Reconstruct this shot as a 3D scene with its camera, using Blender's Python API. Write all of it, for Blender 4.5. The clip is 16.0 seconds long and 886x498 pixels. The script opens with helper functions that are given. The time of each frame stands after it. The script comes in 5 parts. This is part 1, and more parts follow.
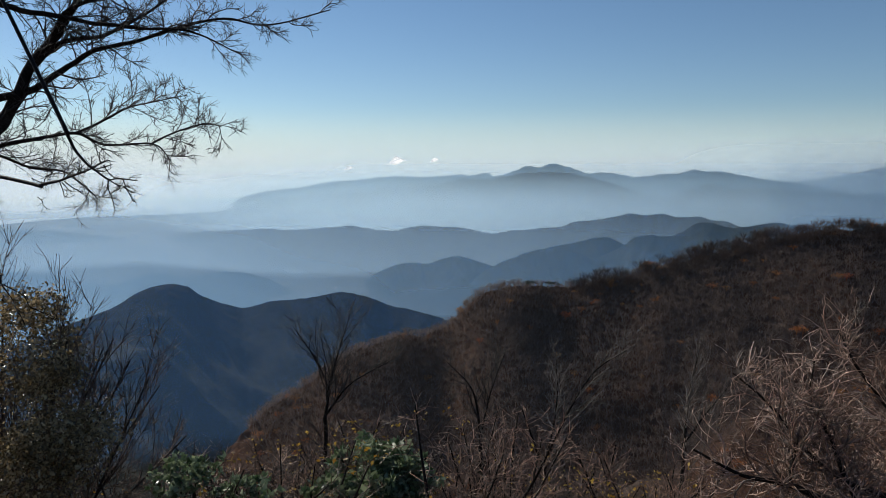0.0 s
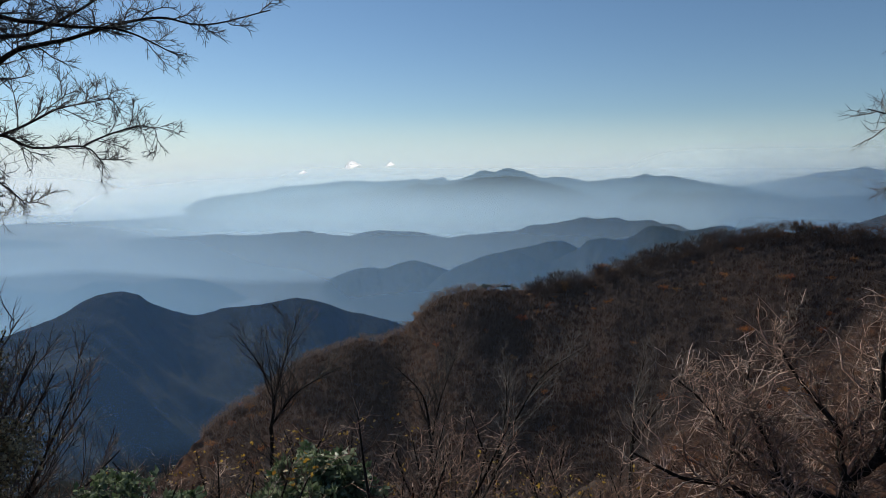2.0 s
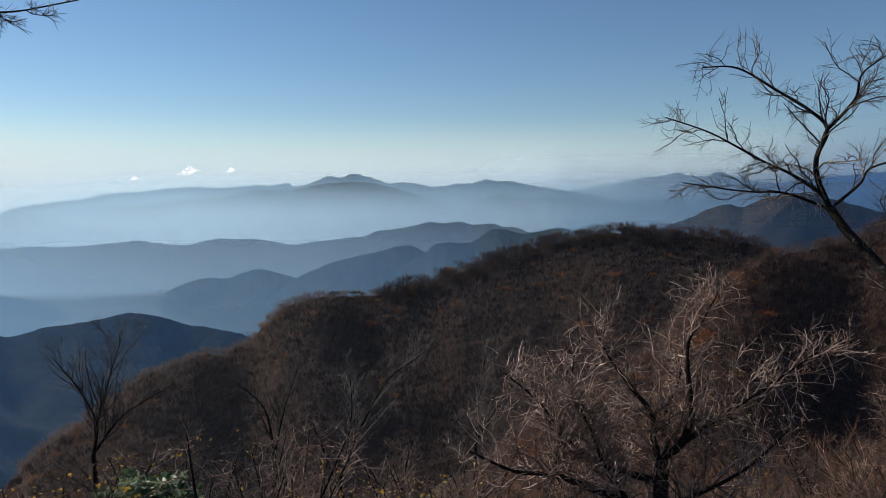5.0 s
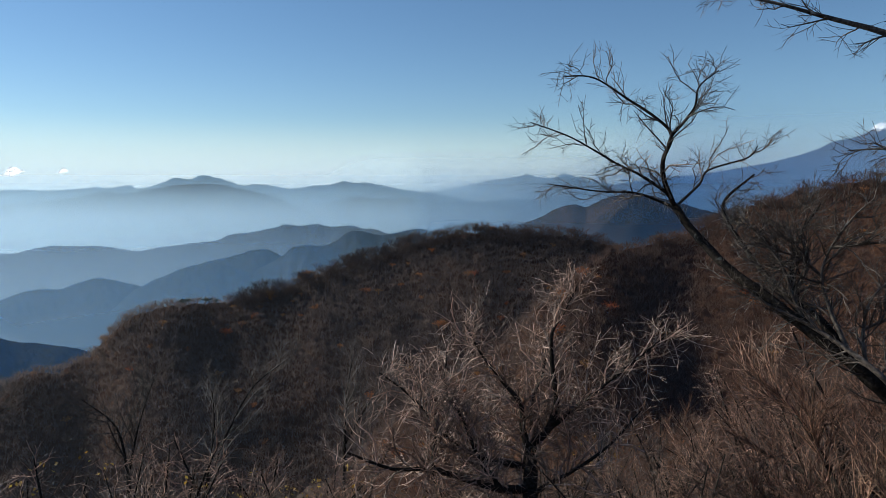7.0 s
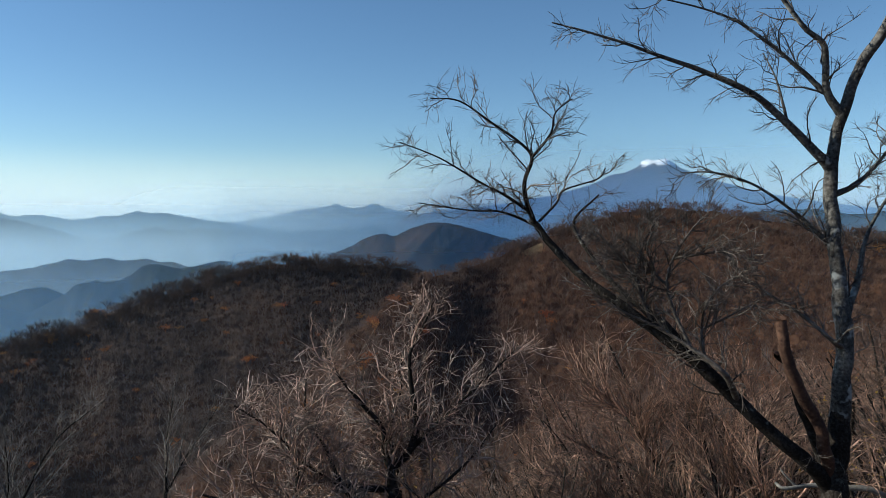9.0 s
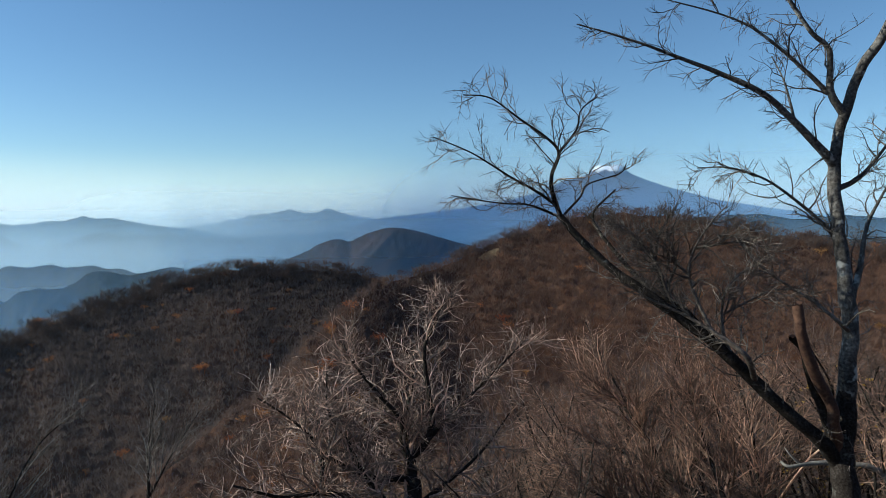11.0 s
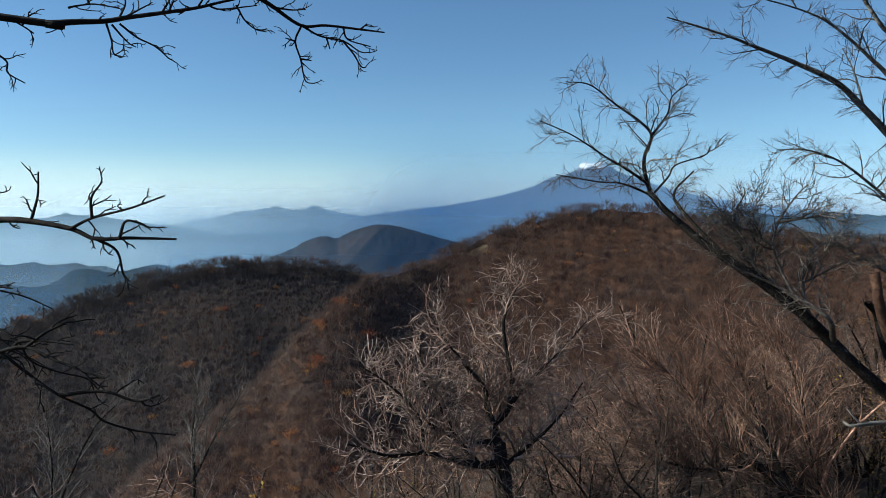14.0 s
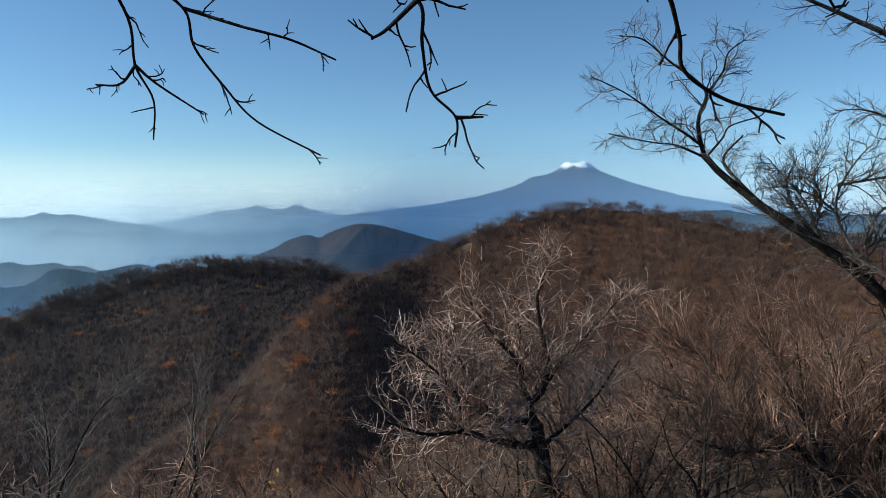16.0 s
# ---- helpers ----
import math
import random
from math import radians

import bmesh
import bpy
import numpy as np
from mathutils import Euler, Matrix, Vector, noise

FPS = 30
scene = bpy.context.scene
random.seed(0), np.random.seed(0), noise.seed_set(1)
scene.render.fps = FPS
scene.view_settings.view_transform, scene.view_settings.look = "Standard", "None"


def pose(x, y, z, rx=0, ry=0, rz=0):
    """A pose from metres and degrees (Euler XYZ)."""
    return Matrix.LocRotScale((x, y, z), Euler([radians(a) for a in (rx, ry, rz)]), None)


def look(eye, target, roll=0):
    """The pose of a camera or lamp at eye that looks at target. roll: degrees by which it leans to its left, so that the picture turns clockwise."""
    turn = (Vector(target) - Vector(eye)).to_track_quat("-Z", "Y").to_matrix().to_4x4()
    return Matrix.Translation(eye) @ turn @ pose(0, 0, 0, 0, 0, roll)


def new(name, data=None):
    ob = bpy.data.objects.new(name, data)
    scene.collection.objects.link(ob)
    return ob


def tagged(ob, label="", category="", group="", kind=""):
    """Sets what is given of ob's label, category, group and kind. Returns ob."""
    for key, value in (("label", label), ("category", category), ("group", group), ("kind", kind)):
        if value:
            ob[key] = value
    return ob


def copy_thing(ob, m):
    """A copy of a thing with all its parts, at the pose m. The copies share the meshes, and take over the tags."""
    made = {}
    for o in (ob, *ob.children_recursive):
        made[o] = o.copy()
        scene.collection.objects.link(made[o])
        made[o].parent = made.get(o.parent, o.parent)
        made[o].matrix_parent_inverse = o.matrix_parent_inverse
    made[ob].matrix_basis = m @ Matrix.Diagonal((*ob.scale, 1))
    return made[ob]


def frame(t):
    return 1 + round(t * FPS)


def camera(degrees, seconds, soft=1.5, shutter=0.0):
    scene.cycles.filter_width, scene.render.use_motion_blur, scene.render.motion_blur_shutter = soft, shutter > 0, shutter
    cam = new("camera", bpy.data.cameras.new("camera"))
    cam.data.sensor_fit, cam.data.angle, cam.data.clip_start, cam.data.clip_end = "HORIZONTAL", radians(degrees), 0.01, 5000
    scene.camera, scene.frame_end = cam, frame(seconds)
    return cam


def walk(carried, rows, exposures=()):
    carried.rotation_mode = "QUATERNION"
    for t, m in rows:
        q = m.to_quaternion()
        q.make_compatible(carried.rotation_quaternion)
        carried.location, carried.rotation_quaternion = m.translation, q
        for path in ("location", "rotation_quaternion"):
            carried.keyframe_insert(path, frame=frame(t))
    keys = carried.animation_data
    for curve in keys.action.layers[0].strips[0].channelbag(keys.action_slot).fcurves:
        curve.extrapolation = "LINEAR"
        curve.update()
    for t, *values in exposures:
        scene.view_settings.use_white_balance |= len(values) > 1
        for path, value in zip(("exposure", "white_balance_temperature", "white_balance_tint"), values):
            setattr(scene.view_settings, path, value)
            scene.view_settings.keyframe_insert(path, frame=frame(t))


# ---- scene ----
cam = camera(64.9, 16.0, soft=0.85)
# seconds, place (z = 0 is the eye's height at the start, 1.6 m above the path), pitch and bearing in degrees
PATH = [
    (0.0, 0.000, 0.000, 0.000, -6.81, 0.00), (0.5, 0.031, 0.018, 0.001, -6.63, 0.75),
    (1.0, 0.061, 0.035, 0.002, -6.55, 1.63), (1.5, 0.086, 0.057, -0.001, -6.48, 2.60),
    (2.0, 0.112, 0.076, -0.006, -6.45, 3.62), (2.5, 0.140, 0.093, -0.010, -6.42, 5.01),
    (3.0, 0.166, 0.112, -0.015, -6.30, 6.92), (3.5, 0.194, 0.128, -0.019, -6.18, 9.47),
    (4.0, 0.215, 0.130, -0.022, -6.07, 12.18), (6.5, 0.175, 0.073, -0.008, -5.92, 23.40),
    (7.0, 0.110, 0.100, -0.017, -5.86, 27.76), (7.5, 0.055, 0.138, -0.034, -5.73, 32.85),
    (8.0, 0.001, 0.214, -0.073, -4.87, 36.92), (8.5, -0.043, 0.271, -0.081, -3.80, 40.36),
    (9.0, -0.150, 0.295, -0.074, -3.42, 43.36), (11.5, -0.652, 0.518, -0.150, -3.04, 47.26),
    (12.0, -0.803, 0.503, -0.098, -3.12, 47.62), (12.5, -0.983, 0.545, -0.117, -3.15, 47.76),
    (13.0, -1.095, 0.603, -0.145, -3.24, 47.78), (13.5, -1.196, 0.701, -0.189, -3.25, 47.84),
    (14.0, -1.258, 0.790, -0.257, -3.25, 48.13), (14.5, -1.292, 0.889, -0.306, -3.27, 48.46),
    (15.0, -1.311, 1.022, -0.372, -3.30, 48.85), (15.5, -1.313, 1.115, -0.423, -3.27, 49.28),
    (16.0, -1.317, 1.215, -0.470, -3.31, 49.55),
]
walk(cam, [(t, pose(x, y, z, 90 + p, 0, -b)) for t, x, y, z, p, b in PATH],
     exposures=[(0.0, -0.20, 5850, 6), (4.0, -0.18, 5800, 6), (7.0, 0.08, 5580, 3), (9.0, 0.24, 5470, 0), (16.0, 0.35, 5390, -2)])

# ---- light ----
SUN_BEARING, SUN_HEIGHT = -43.0, 29.0
world = bpy.data.worlds.new("sky")
scene.world = world
world.use_nodes = True
sky = world.node_tree.nodes.new("ShaderNodeTexSky")
sky.sky_type, sky.sun_disc = "NISHITA", False
sky.sun_elevation, sky.sun_rotation = radians(SUN_HEIGHT), radians(SUN_BEARING)
sky.altitude, sky.air_density, sky.dust_density, sky.ozone_density = 1300.0, 1.0, 0.15, 2.0
backdrop = world.node_tree.nodes["Background"]
backdrop.inputs["Strength"].default_value = 0.085
world.node_tree.links.new(sky.outputs[0], backdrop.inputs["Color"])
sun = new("sun", bpy.data.lights.new("sun", "SUN"))
sun.data.energy, sun.data.angle, sun.data.color = 5.0, radians(0.5), (1.0, 0.86, 0.68)
sb, sh = radians(SUN_BEARING), radians(SUN_HEIGHT)
sun.matrix_world = look((100 * math.sin(sb) * math.cos(sh), 100 * math.cos(sb) * math.cos(sh), 100 * math.sin(sh)), (0, 0, 0))


# ---- materials ----
def material(name):
    m = bpy.data.materials.new(name)
    m.use_nodes = True
    return m, m.node_tree.nodes, m.node_tree.links


def node(nodes, kind, **values):
    n = nodes.new(kind)
    for key, value in values.items():
        n.inputs[key.replace("_", " ")].default_value = value
    return n


def ramp(nodes, links, source, stops):
    r = nodes.new("ShaderNodeValToRGB")
    els = r.color_ramp.elements
    while len(els) < len(stops):
        els.new(0.5)
    for e, (at, c) in zip(els, stops):
        e.position, e.color = at, (*c, 1)
    links.new(source, r.inputs[0])
    return r.outputs[0]


def rough_material(name, stops, scale, fine, bump=0.4, rough=0.9, distance=0.02, tint=False, spec=0.2):
    """Two scales of noise through a colour ramp, with relief. tint: each tree's own shade joins in."""
    m, n, l = material(name)
    place = n.new("ShaderNodeNewGeometry").outputs["Position"]
    big, small = node(n, "ShaderNodeTexNoise", Scale=scale, Detail=5.0), node(n, "ShaderNodeTexNoise", Scale=fine, Detail=4.0)
    l.new(place, big.inputs["Vector"]), l.new(place, small.inputs["Vector"])
    mix = n.new("ShaderNodeMath")
    mix.operation = "MULTIPLY_ADD"
    l.new(small.outputs[0], mix.inputs[0])
    mix.inputs[1].default_value = 0.5
    half = n.new("ShaderNodeMath")
    half.operation = "MULTIPLY"
    half.inputs[1].default_value = 0.5
    l.new(big.outputs[0], half.inputs[0])
    l.new(half.outputs[0], mix.inputs[2])
    source = mix.outputs[0]
    if tint:
        strength = 0.35 if tint is True else tint
        shade = n.new("ShaderNodeAttribute")
        shade.attribute_name = "shade"
        add = n.new("ShaderNodeMath")
        add.operation = "MULTIPLY_ADD"
        l.new(source, add.inputs[0])
        add.inputs[1].default_value = strength
        l.new(shade.outputs["Fac"], add.inputs[2])
        source = add.outputs[0]
    b = n["Principled BSDF"]
    l.new(ramp(n, l, source, stops), b.inputs["Base Color"])
    b.inputs["Roughness"].default_value = rough
    b.inputs["Specular IOR Level"].default_value = spec
    if bump:
        relief = node(n, "ShaderNodeBump", Strength=bump, Distance=distance)
        l.new(small.outputs[0], relief.inputs["Height"]), l.new(relief.outputs[0], b.inputs["Normal"])
    return m


FAR_FOREST = rough_material("far_forest", [(0.34, (0.007, 0.010, 0.009)), (0.5, (0.014, 0.017, 0.014)), (0.66, (0.038, 0.034, 0.026))], 0.011, 0.35, 0.55, 1.0, 2.2, spec=0.05)
DOME_FOREST = rough_material("russet_far_forest", [(0.36, (0.014, 0.017, 0.015)), (0.5, (0.028, 0.024, 0.020)), (0.66, (0.075, 0.047, 0.032))], 0.014, 0.4, 0.5, 1.0, 1.6, spec=0.05)
LITTER = rough_material("leaf_litter", [(0.3, (0.02, 0.014, 0.010)), (0.5, (0.048, 0.031, 0.021)), (0.7, (0.092, 0.060, 0.039))], 0.2, 3.0, 0.6, 0.95, 0.1)
PLAIN = rough_material("valley_floor", [(0.3, (0.014, 0.018, 0.014)), (0.5, (0.026, 0.028, 0.024)), (0.7, (0.05, 0.048, 0.042))], 0.006, 0.05, 0.2, 0.95, 1.0)
FOREST_TWIGS = rough_material("forest_twigs", [(0.12, (0.150, 0.118, 0.102)), (0.4, (0.180, 0.134, 0.112)), (0.6, (0.150, 0.092, 0.067)), (0.75, (0.172, 0.093, 0.060)), (0.95, (0.27, 0.12, 0.06))], 0.03, 2.0, 0, 0.9, tint=True)
# forest twigs darkened: the crest trees' silhouette is put into the colour
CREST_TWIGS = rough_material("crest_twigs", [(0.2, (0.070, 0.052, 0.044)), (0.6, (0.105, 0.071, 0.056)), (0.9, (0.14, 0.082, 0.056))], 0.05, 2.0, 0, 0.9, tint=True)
RED_LEAVES = rough_material("red_leaves", [(0.2, (0.34, 0.075, 0.036)), (0.5, (0.36, 0.135, 0.045)), (0.9, (0.36, 0.20, 0.07))], 0.05, 2.0, 0, 0.7, tint=True)
for thin in (FOREST_TWIGS, RED_LEAVES):  # thin rounded twigs and leaves pass light to their far side
    n, l = thin.node_tree.nodes, thin.node_tree.links
    back, both = n.new("ShaderNodeBsdfTranslucent"), node(n, "ShaderNodeMixShader", Fac=0.5)
    l.new(n["Principled BSDF"].inputs["Base Color"].links[0].from_socket, back.inputs["Color"])
    l.new(n["Principled BSDF"].outputs[0], both.inputs[1]), l.new(back.outputs[0], both.inputs[2])
    l.new(both.outputs[0], n["Material Output"].inputs["Surface"])


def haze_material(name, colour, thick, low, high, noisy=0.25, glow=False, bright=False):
    """A thin tinted sheet standing in for haze, densest at the height low and gone at the height high."""
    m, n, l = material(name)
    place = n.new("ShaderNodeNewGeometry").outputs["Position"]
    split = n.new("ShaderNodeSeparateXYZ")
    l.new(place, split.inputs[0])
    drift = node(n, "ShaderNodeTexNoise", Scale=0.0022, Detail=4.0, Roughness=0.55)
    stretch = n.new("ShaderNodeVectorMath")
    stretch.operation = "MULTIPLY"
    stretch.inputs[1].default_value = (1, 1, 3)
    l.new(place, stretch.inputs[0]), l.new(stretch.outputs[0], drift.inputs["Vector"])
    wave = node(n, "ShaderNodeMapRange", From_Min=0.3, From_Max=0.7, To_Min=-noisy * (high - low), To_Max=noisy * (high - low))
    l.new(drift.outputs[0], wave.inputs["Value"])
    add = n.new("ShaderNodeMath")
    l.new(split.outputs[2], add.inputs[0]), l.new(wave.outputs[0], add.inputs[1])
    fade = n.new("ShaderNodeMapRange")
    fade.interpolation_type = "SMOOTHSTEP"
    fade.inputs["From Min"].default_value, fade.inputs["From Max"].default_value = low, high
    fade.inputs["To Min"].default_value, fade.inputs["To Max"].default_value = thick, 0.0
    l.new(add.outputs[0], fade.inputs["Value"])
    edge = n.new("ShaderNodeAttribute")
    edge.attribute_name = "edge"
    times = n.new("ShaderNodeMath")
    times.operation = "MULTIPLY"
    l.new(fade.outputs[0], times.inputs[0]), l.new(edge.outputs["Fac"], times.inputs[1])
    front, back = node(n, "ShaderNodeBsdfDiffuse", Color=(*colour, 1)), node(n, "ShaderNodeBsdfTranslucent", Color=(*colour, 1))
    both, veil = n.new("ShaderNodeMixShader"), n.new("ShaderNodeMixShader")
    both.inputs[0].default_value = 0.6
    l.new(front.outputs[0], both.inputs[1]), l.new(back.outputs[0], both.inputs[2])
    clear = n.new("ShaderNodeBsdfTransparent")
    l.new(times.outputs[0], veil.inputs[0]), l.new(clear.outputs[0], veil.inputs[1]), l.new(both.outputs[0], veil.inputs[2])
    if bright:  # sums forward and back scatter, lifting the veil above the light falling on it
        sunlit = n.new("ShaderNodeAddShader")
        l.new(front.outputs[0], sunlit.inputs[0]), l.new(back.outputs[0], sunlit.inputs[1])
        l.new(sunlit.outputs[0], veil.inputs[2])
    if glow:  # plain horizon backdrop whose brightness is emission, not sunlit air
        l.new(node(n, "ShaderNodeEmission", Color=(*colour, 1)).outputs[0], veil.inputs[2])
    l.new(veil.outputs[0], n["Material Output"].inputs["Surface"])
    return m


# ---- mesh tools ----
def mesh_of(name, verts, faces, mat, smooth=False, attributes=()):
    """A mesh from arrays: verts (n, 3), faces (m, 3) or (m, 4), and named values per vertex."""
    me = bpy.data.meshes.new(name)
    verts, faces = np.asarray(verts, dtype=np.float32), np.asarray(faces, dtype=np.int32)
    k = faces.shape[1]
    me.vertices.add(len(verts)), me.loops.add(faces.size), me.polygons.add(len(faces))
    me.vertices.foreach_set("co", verts.ravel())
    me.loops.foreach_set("vertex_index", faces.ravel())
    me.polygons.foreach_set("loop_start", np.arange(0, faces.size, k, dtype=np.int32))
    if smooth:
        me.polygons.foreach_set("use_smooth", np.ones(len(faces), dtype=bool))
    for key, values in attributes:
        me.attributes.new(key, "FLOAT", "POINT").data.foreach_set("value", np.asarray(values, dtype=np.float32))
    me.update(calc_edges=True)
    me.materials.append(mat)
    return me


def grid_faces(rows, cols, closed=False):
    i, j = np.meshgrid(np.arange(rows - 1), np.arange(cols if closed else cols - 1), indexing="ij")
    a, b = i * cols + j, i * cols + (j + 1) % cols
    return np.stack([a, b, b + cols, a + cols], -1).reshape(-1, 4)


def waves(x, y, size, octaves=5, seed=0.0, ridged=False):
    """Fractal noise in about -1 to 1 from sums of turned lattices, over arrays."""
    total, gain = np.zeros_like(x, dtype=float), 1.0
    for k in range(octaves):
        a = 0.7 + 1.9 * k + seed
        u, v = (x * math.cos(a) - y * math.sin(a)) / size + 13.7 * k + seed, (x * math.sin(a) + y * math.cos(a)) / size + 7.1 * seed
        iu, iv = np.floor(u), np.floor(v)
        fu, fv = u - iu, v - iv
        fu, fv = fu * fu * (3 - 2 * fu), fv * fv * (3 - 2 * fv)

        def knot(p, q):
            h = np.sin(p * 127.1 + q * 311.7 + k * 74.7) * 43758.5453
            return 2 * (h - np.floor(h)) - 1
        w = (knot(iu, iv) * (1 - fu) + knot(iu + 1, iv) * fu) * (1 - fv) + (knot(iu, iv + 1) * (1 - fu) + knot(iu + 1, iv + 1) * fu) * fv
        total += gain * ((1 - 2 * np.abs(w)) if ridged else w)
        size, gain = size / 2, gain / 2
    return total / 1.6


def smooth_line(at, points):
    """A soft curve through (at, value) pairs."""
    xs, ys = np.array([p[0] for p in points], dtype=float), np.array([p[1] for p in points], dtype=float)
    m = np.gradient(ys, xs)
    i = np.clip(np.searchsorted(xs, at) - 1, 0, len(xs) - 2)
    h = xs[i + 1] - xs[i]
    t = np.clip((at - xs[i]) / h, 0, 1)
    return ((2 * t**3 - 3 * t**2 + 1) * ys[i] + (t**3 - 2 * t**2 + t) * h * m[i] * 0.8
            + (-2 * t**3 + 3 * t**2) * ys[i + 1] + (t**3 - t**2) * h * m[i + 1] * 0.8)


# ---- the land ----
def floor_height(bearing, r):
    """The valley floor and, near the path, the slope that falls away from it."""
    steep = np.interp(bearing, [-180, -100, -40, 20, 40, 55, 70, 90, 120, 180], [-0.35, -0.1, 0.52, 0.52, 0.42, 0.30, 0.22, 0.17, -0.1, -0.35])
    near = -1.6 - steep * np.maximum(r - 1.0, 0) ** 1.02
    coast = np.interp(r, [0, 1600, 1850, 2150, 5000], [-312, -305, -275, -216, -216])
    inland = np.interp(r, [0, 3080, 3230, 5000], [-310, -310, -218, -216])
    far = inland + (coast - inland) * np.clip((-12 - bearing) / 12, 0, 1)
    near = np.clip(near, far, 60)
    return near


def ground_height(x, y):
    r, b = np.hypot(x, y), np.degrees(np.arctan2(x, y))
    z = floor_height(b, r)
    z = z + waves(x, y, 9.0, 3, 2.2) * np.clip((r - 2) / 12, 0, 1) * 0.45
    return z


bearings = np.radians(np.concatenate([np.arange(-180, -40, 4.0), np.arange(-40, 92, 0.5), np.arange(92, 180, 4.0)]))
ranges = np.concatenate([[0.002, 0.3], np.geomspace(0.8, 4900, 150)])
RR, BB = np.meshgrid(ranges, bearings, indexing="ij")
GX, GY = RR * np.sin(BB), RR * np.cos(BB)
GZ = ground_height(GX, GY)
ground_faces = grid_faces(len(ranges), len(bearings), True)[:, ::-1]
ground = new("ground", mesh_of("ground", np.stack([GX, GY, GZ], -1).reshape(-1, 3), ground_faces, LITTER, True))
ground.data.materials.append(FAR_FOREST)
ground.data.materials.append(PLAIN)
out_there = np.hypot(GX, GY).ravel()[ground_faces[:, 0]]
ground.data.polygons.foreach_set("material_index", ((out_there > 350).astype(np.int32) + (out_there > 1600)))
tagged(ground, "steep mountainside covered in brown leaf litter falling to a hazy plain", "ground", kind="structure")


def hill_shape(crest, away, front, back, floor, step, rows, spur=0.35, spur_size=120.0, tops=2.0, seed=1.0, power=1.15):
    """A ridge given by its summits and saddles (bearing, height angle): the arrays X, Y, Z of its surface."""
    b = np.arange(crest[0][0], crest[-1][0] + step / 2, step)
    high = smooth_line(b, crest)
    r0 = smooth_line(b, away) if isinstance(away, list) else np.full_like(b, away)
    s = np.concatenate([-np.linspace(1, 0, rows) ** 1.3, np.linspace(0, 1, rows // 3)[1:]])
    S, B = np.meshgrid(s, np.radians(b), indexing="ij")
    R0 = np.broadcast_to(r0, S.shape)
    R = R0 + np.where(S < 0, S * front, S * back)
    X, Y = R * np.sin(B), R * np.cos(B)
    top = R0 * np.tan(np.radians(np.broadcast_to(high, S.shape)))
    floor = np.minimum(floor, top - 22)
    drop = np.abs(S) ** power
    Z = floor + (top - floor) * (1 - drop)
    relief = (top - floor) * spur
    if isinstance(away, list):
        ribs = waves(X, Y, spur_size, 5, seed, True)
    else:  # far hills: spurs that run down from the crest and wander on the way
        down = R - R0
        across = B * R0 + 0.75 * down * np.sin(B * R0 / (spur_size * 1.7) + seed) + 0.25 * spur_size * waves(X, Y, spur_size, 2, seed + 1)
        ribs = waves(across, down * 0.32, spur_size, 5, seed, True)
    Z = Z - relief * (1 - ribs) * 0.5 * np.clip(np.abs(S) * 3.0, 0, 1) * (1 - 0.5 * np.abs(S))
    Z = Z + tops * waves(X, Y, tops * 5, 3, seed + 3) * (1 - 0.5 * np.abs(S))
    Z = Z + np.where(R0 > 500, 0.0009, 0.0014) * R0 * waves(X, Y, np.where(R0 > 500, 0.008 * R0, 30 + 0.018 * R0), 5, seed + 5)
    ends = np.clip(np.minimum(B - B.min(), B.max() - B) / radians(1.2), 0, 1)
    return X, Y, np.where(ends < 1, floor + (Z - floor) * ends ** 0.5, Z)


def hill(name, label, mat, *args, **kw):
    X, Y, Z = hill_shape(*args, **kw)
    ob = new(name, mesh_of(name, np.stack([X, Y, Z], -1).reshape(-1, 3), grid_faces(*X.shape)[:, ::-1], mat, True))
    return tagged(ob, label, "mountain")


NEAR_A = dict(crest=[(-34, -36), (-24, -27), (-13, -18.5), (-6.8, -15.0), (-4.5, -14.2), (-0.2, -13.5), (3.1, -10.85), (5.4, -10.0), (9.4, -9.95), (14.5, -8.9), (18.8, -7.6), (22.8, -6.4), (26.6, -5.2), (30, -4.7), (33, -4.7), (37, -4.9), (40.4, -5.3), (44, -6.5), (50, -8), (60, -12)],
              away=[(-34, 210), (-10, 280), (5, 330), (30, 390), (60, 420)], front=260, back=120, floor=-176, step=0.2, rows=60, spur=0.08, spur_size=60, tops=1.2, seed=4.0, power=1.0)
NEAR_B = dict(crest=[(2, -42), (10, -34), (18, -26.0), (21.8, -21.4), (25.8, -18.2), (32, -14.4), (36.5, -10.0), (41, -6.5), (45.2, -5.2), (48.4, -4.0), (51.7, -2.3), (55.8, -1.1), (59.5, -0.4), (64, -0.5), (68.2, -1.1), (72.2, -1.9), (77.6, -2.7), (84, -2.9), (100, -2.8), (112, -3.5)],
              away=[(2, 110), (20, 135), (36, 165), (48, 205), (60, 215), (75, 205), (112, 180)], front=120, back=70, floor=-90, step=0.2, rows=52, spur=0.04, spur_size=38, tops=0.8, seed=7.0, power=1.0)
hill("wooded_hill", "near wooded ridge of bare brown autumn trees", LITTER, **NEAR_A)
hill("wooded_hill", "rounded hilltop with russet bare woods and a pale bald crest", LITTER, **NEAR_B)
hill("mountain", "dark forested dome with a reddish brown shoulder", DOME_FOREST, [(30, -6.5), (31.84, -4.72), (33.68, -3.96), (35.53, -3.28), (37.39, -2.36), (38.55, -2.17), (39.24, -2.31), (40.64, -1.76), (42.49, -1.25), (43.42, -1.27), (44.81, -1.52), (46.19, -1.89), (48.03, -2.43), (51.7, -3.5), (58, -5.5)], 900, 330, 200, -220, 0.1, 60, spur=0.3, spur_size=110, tops=1.0, seed=2.0)
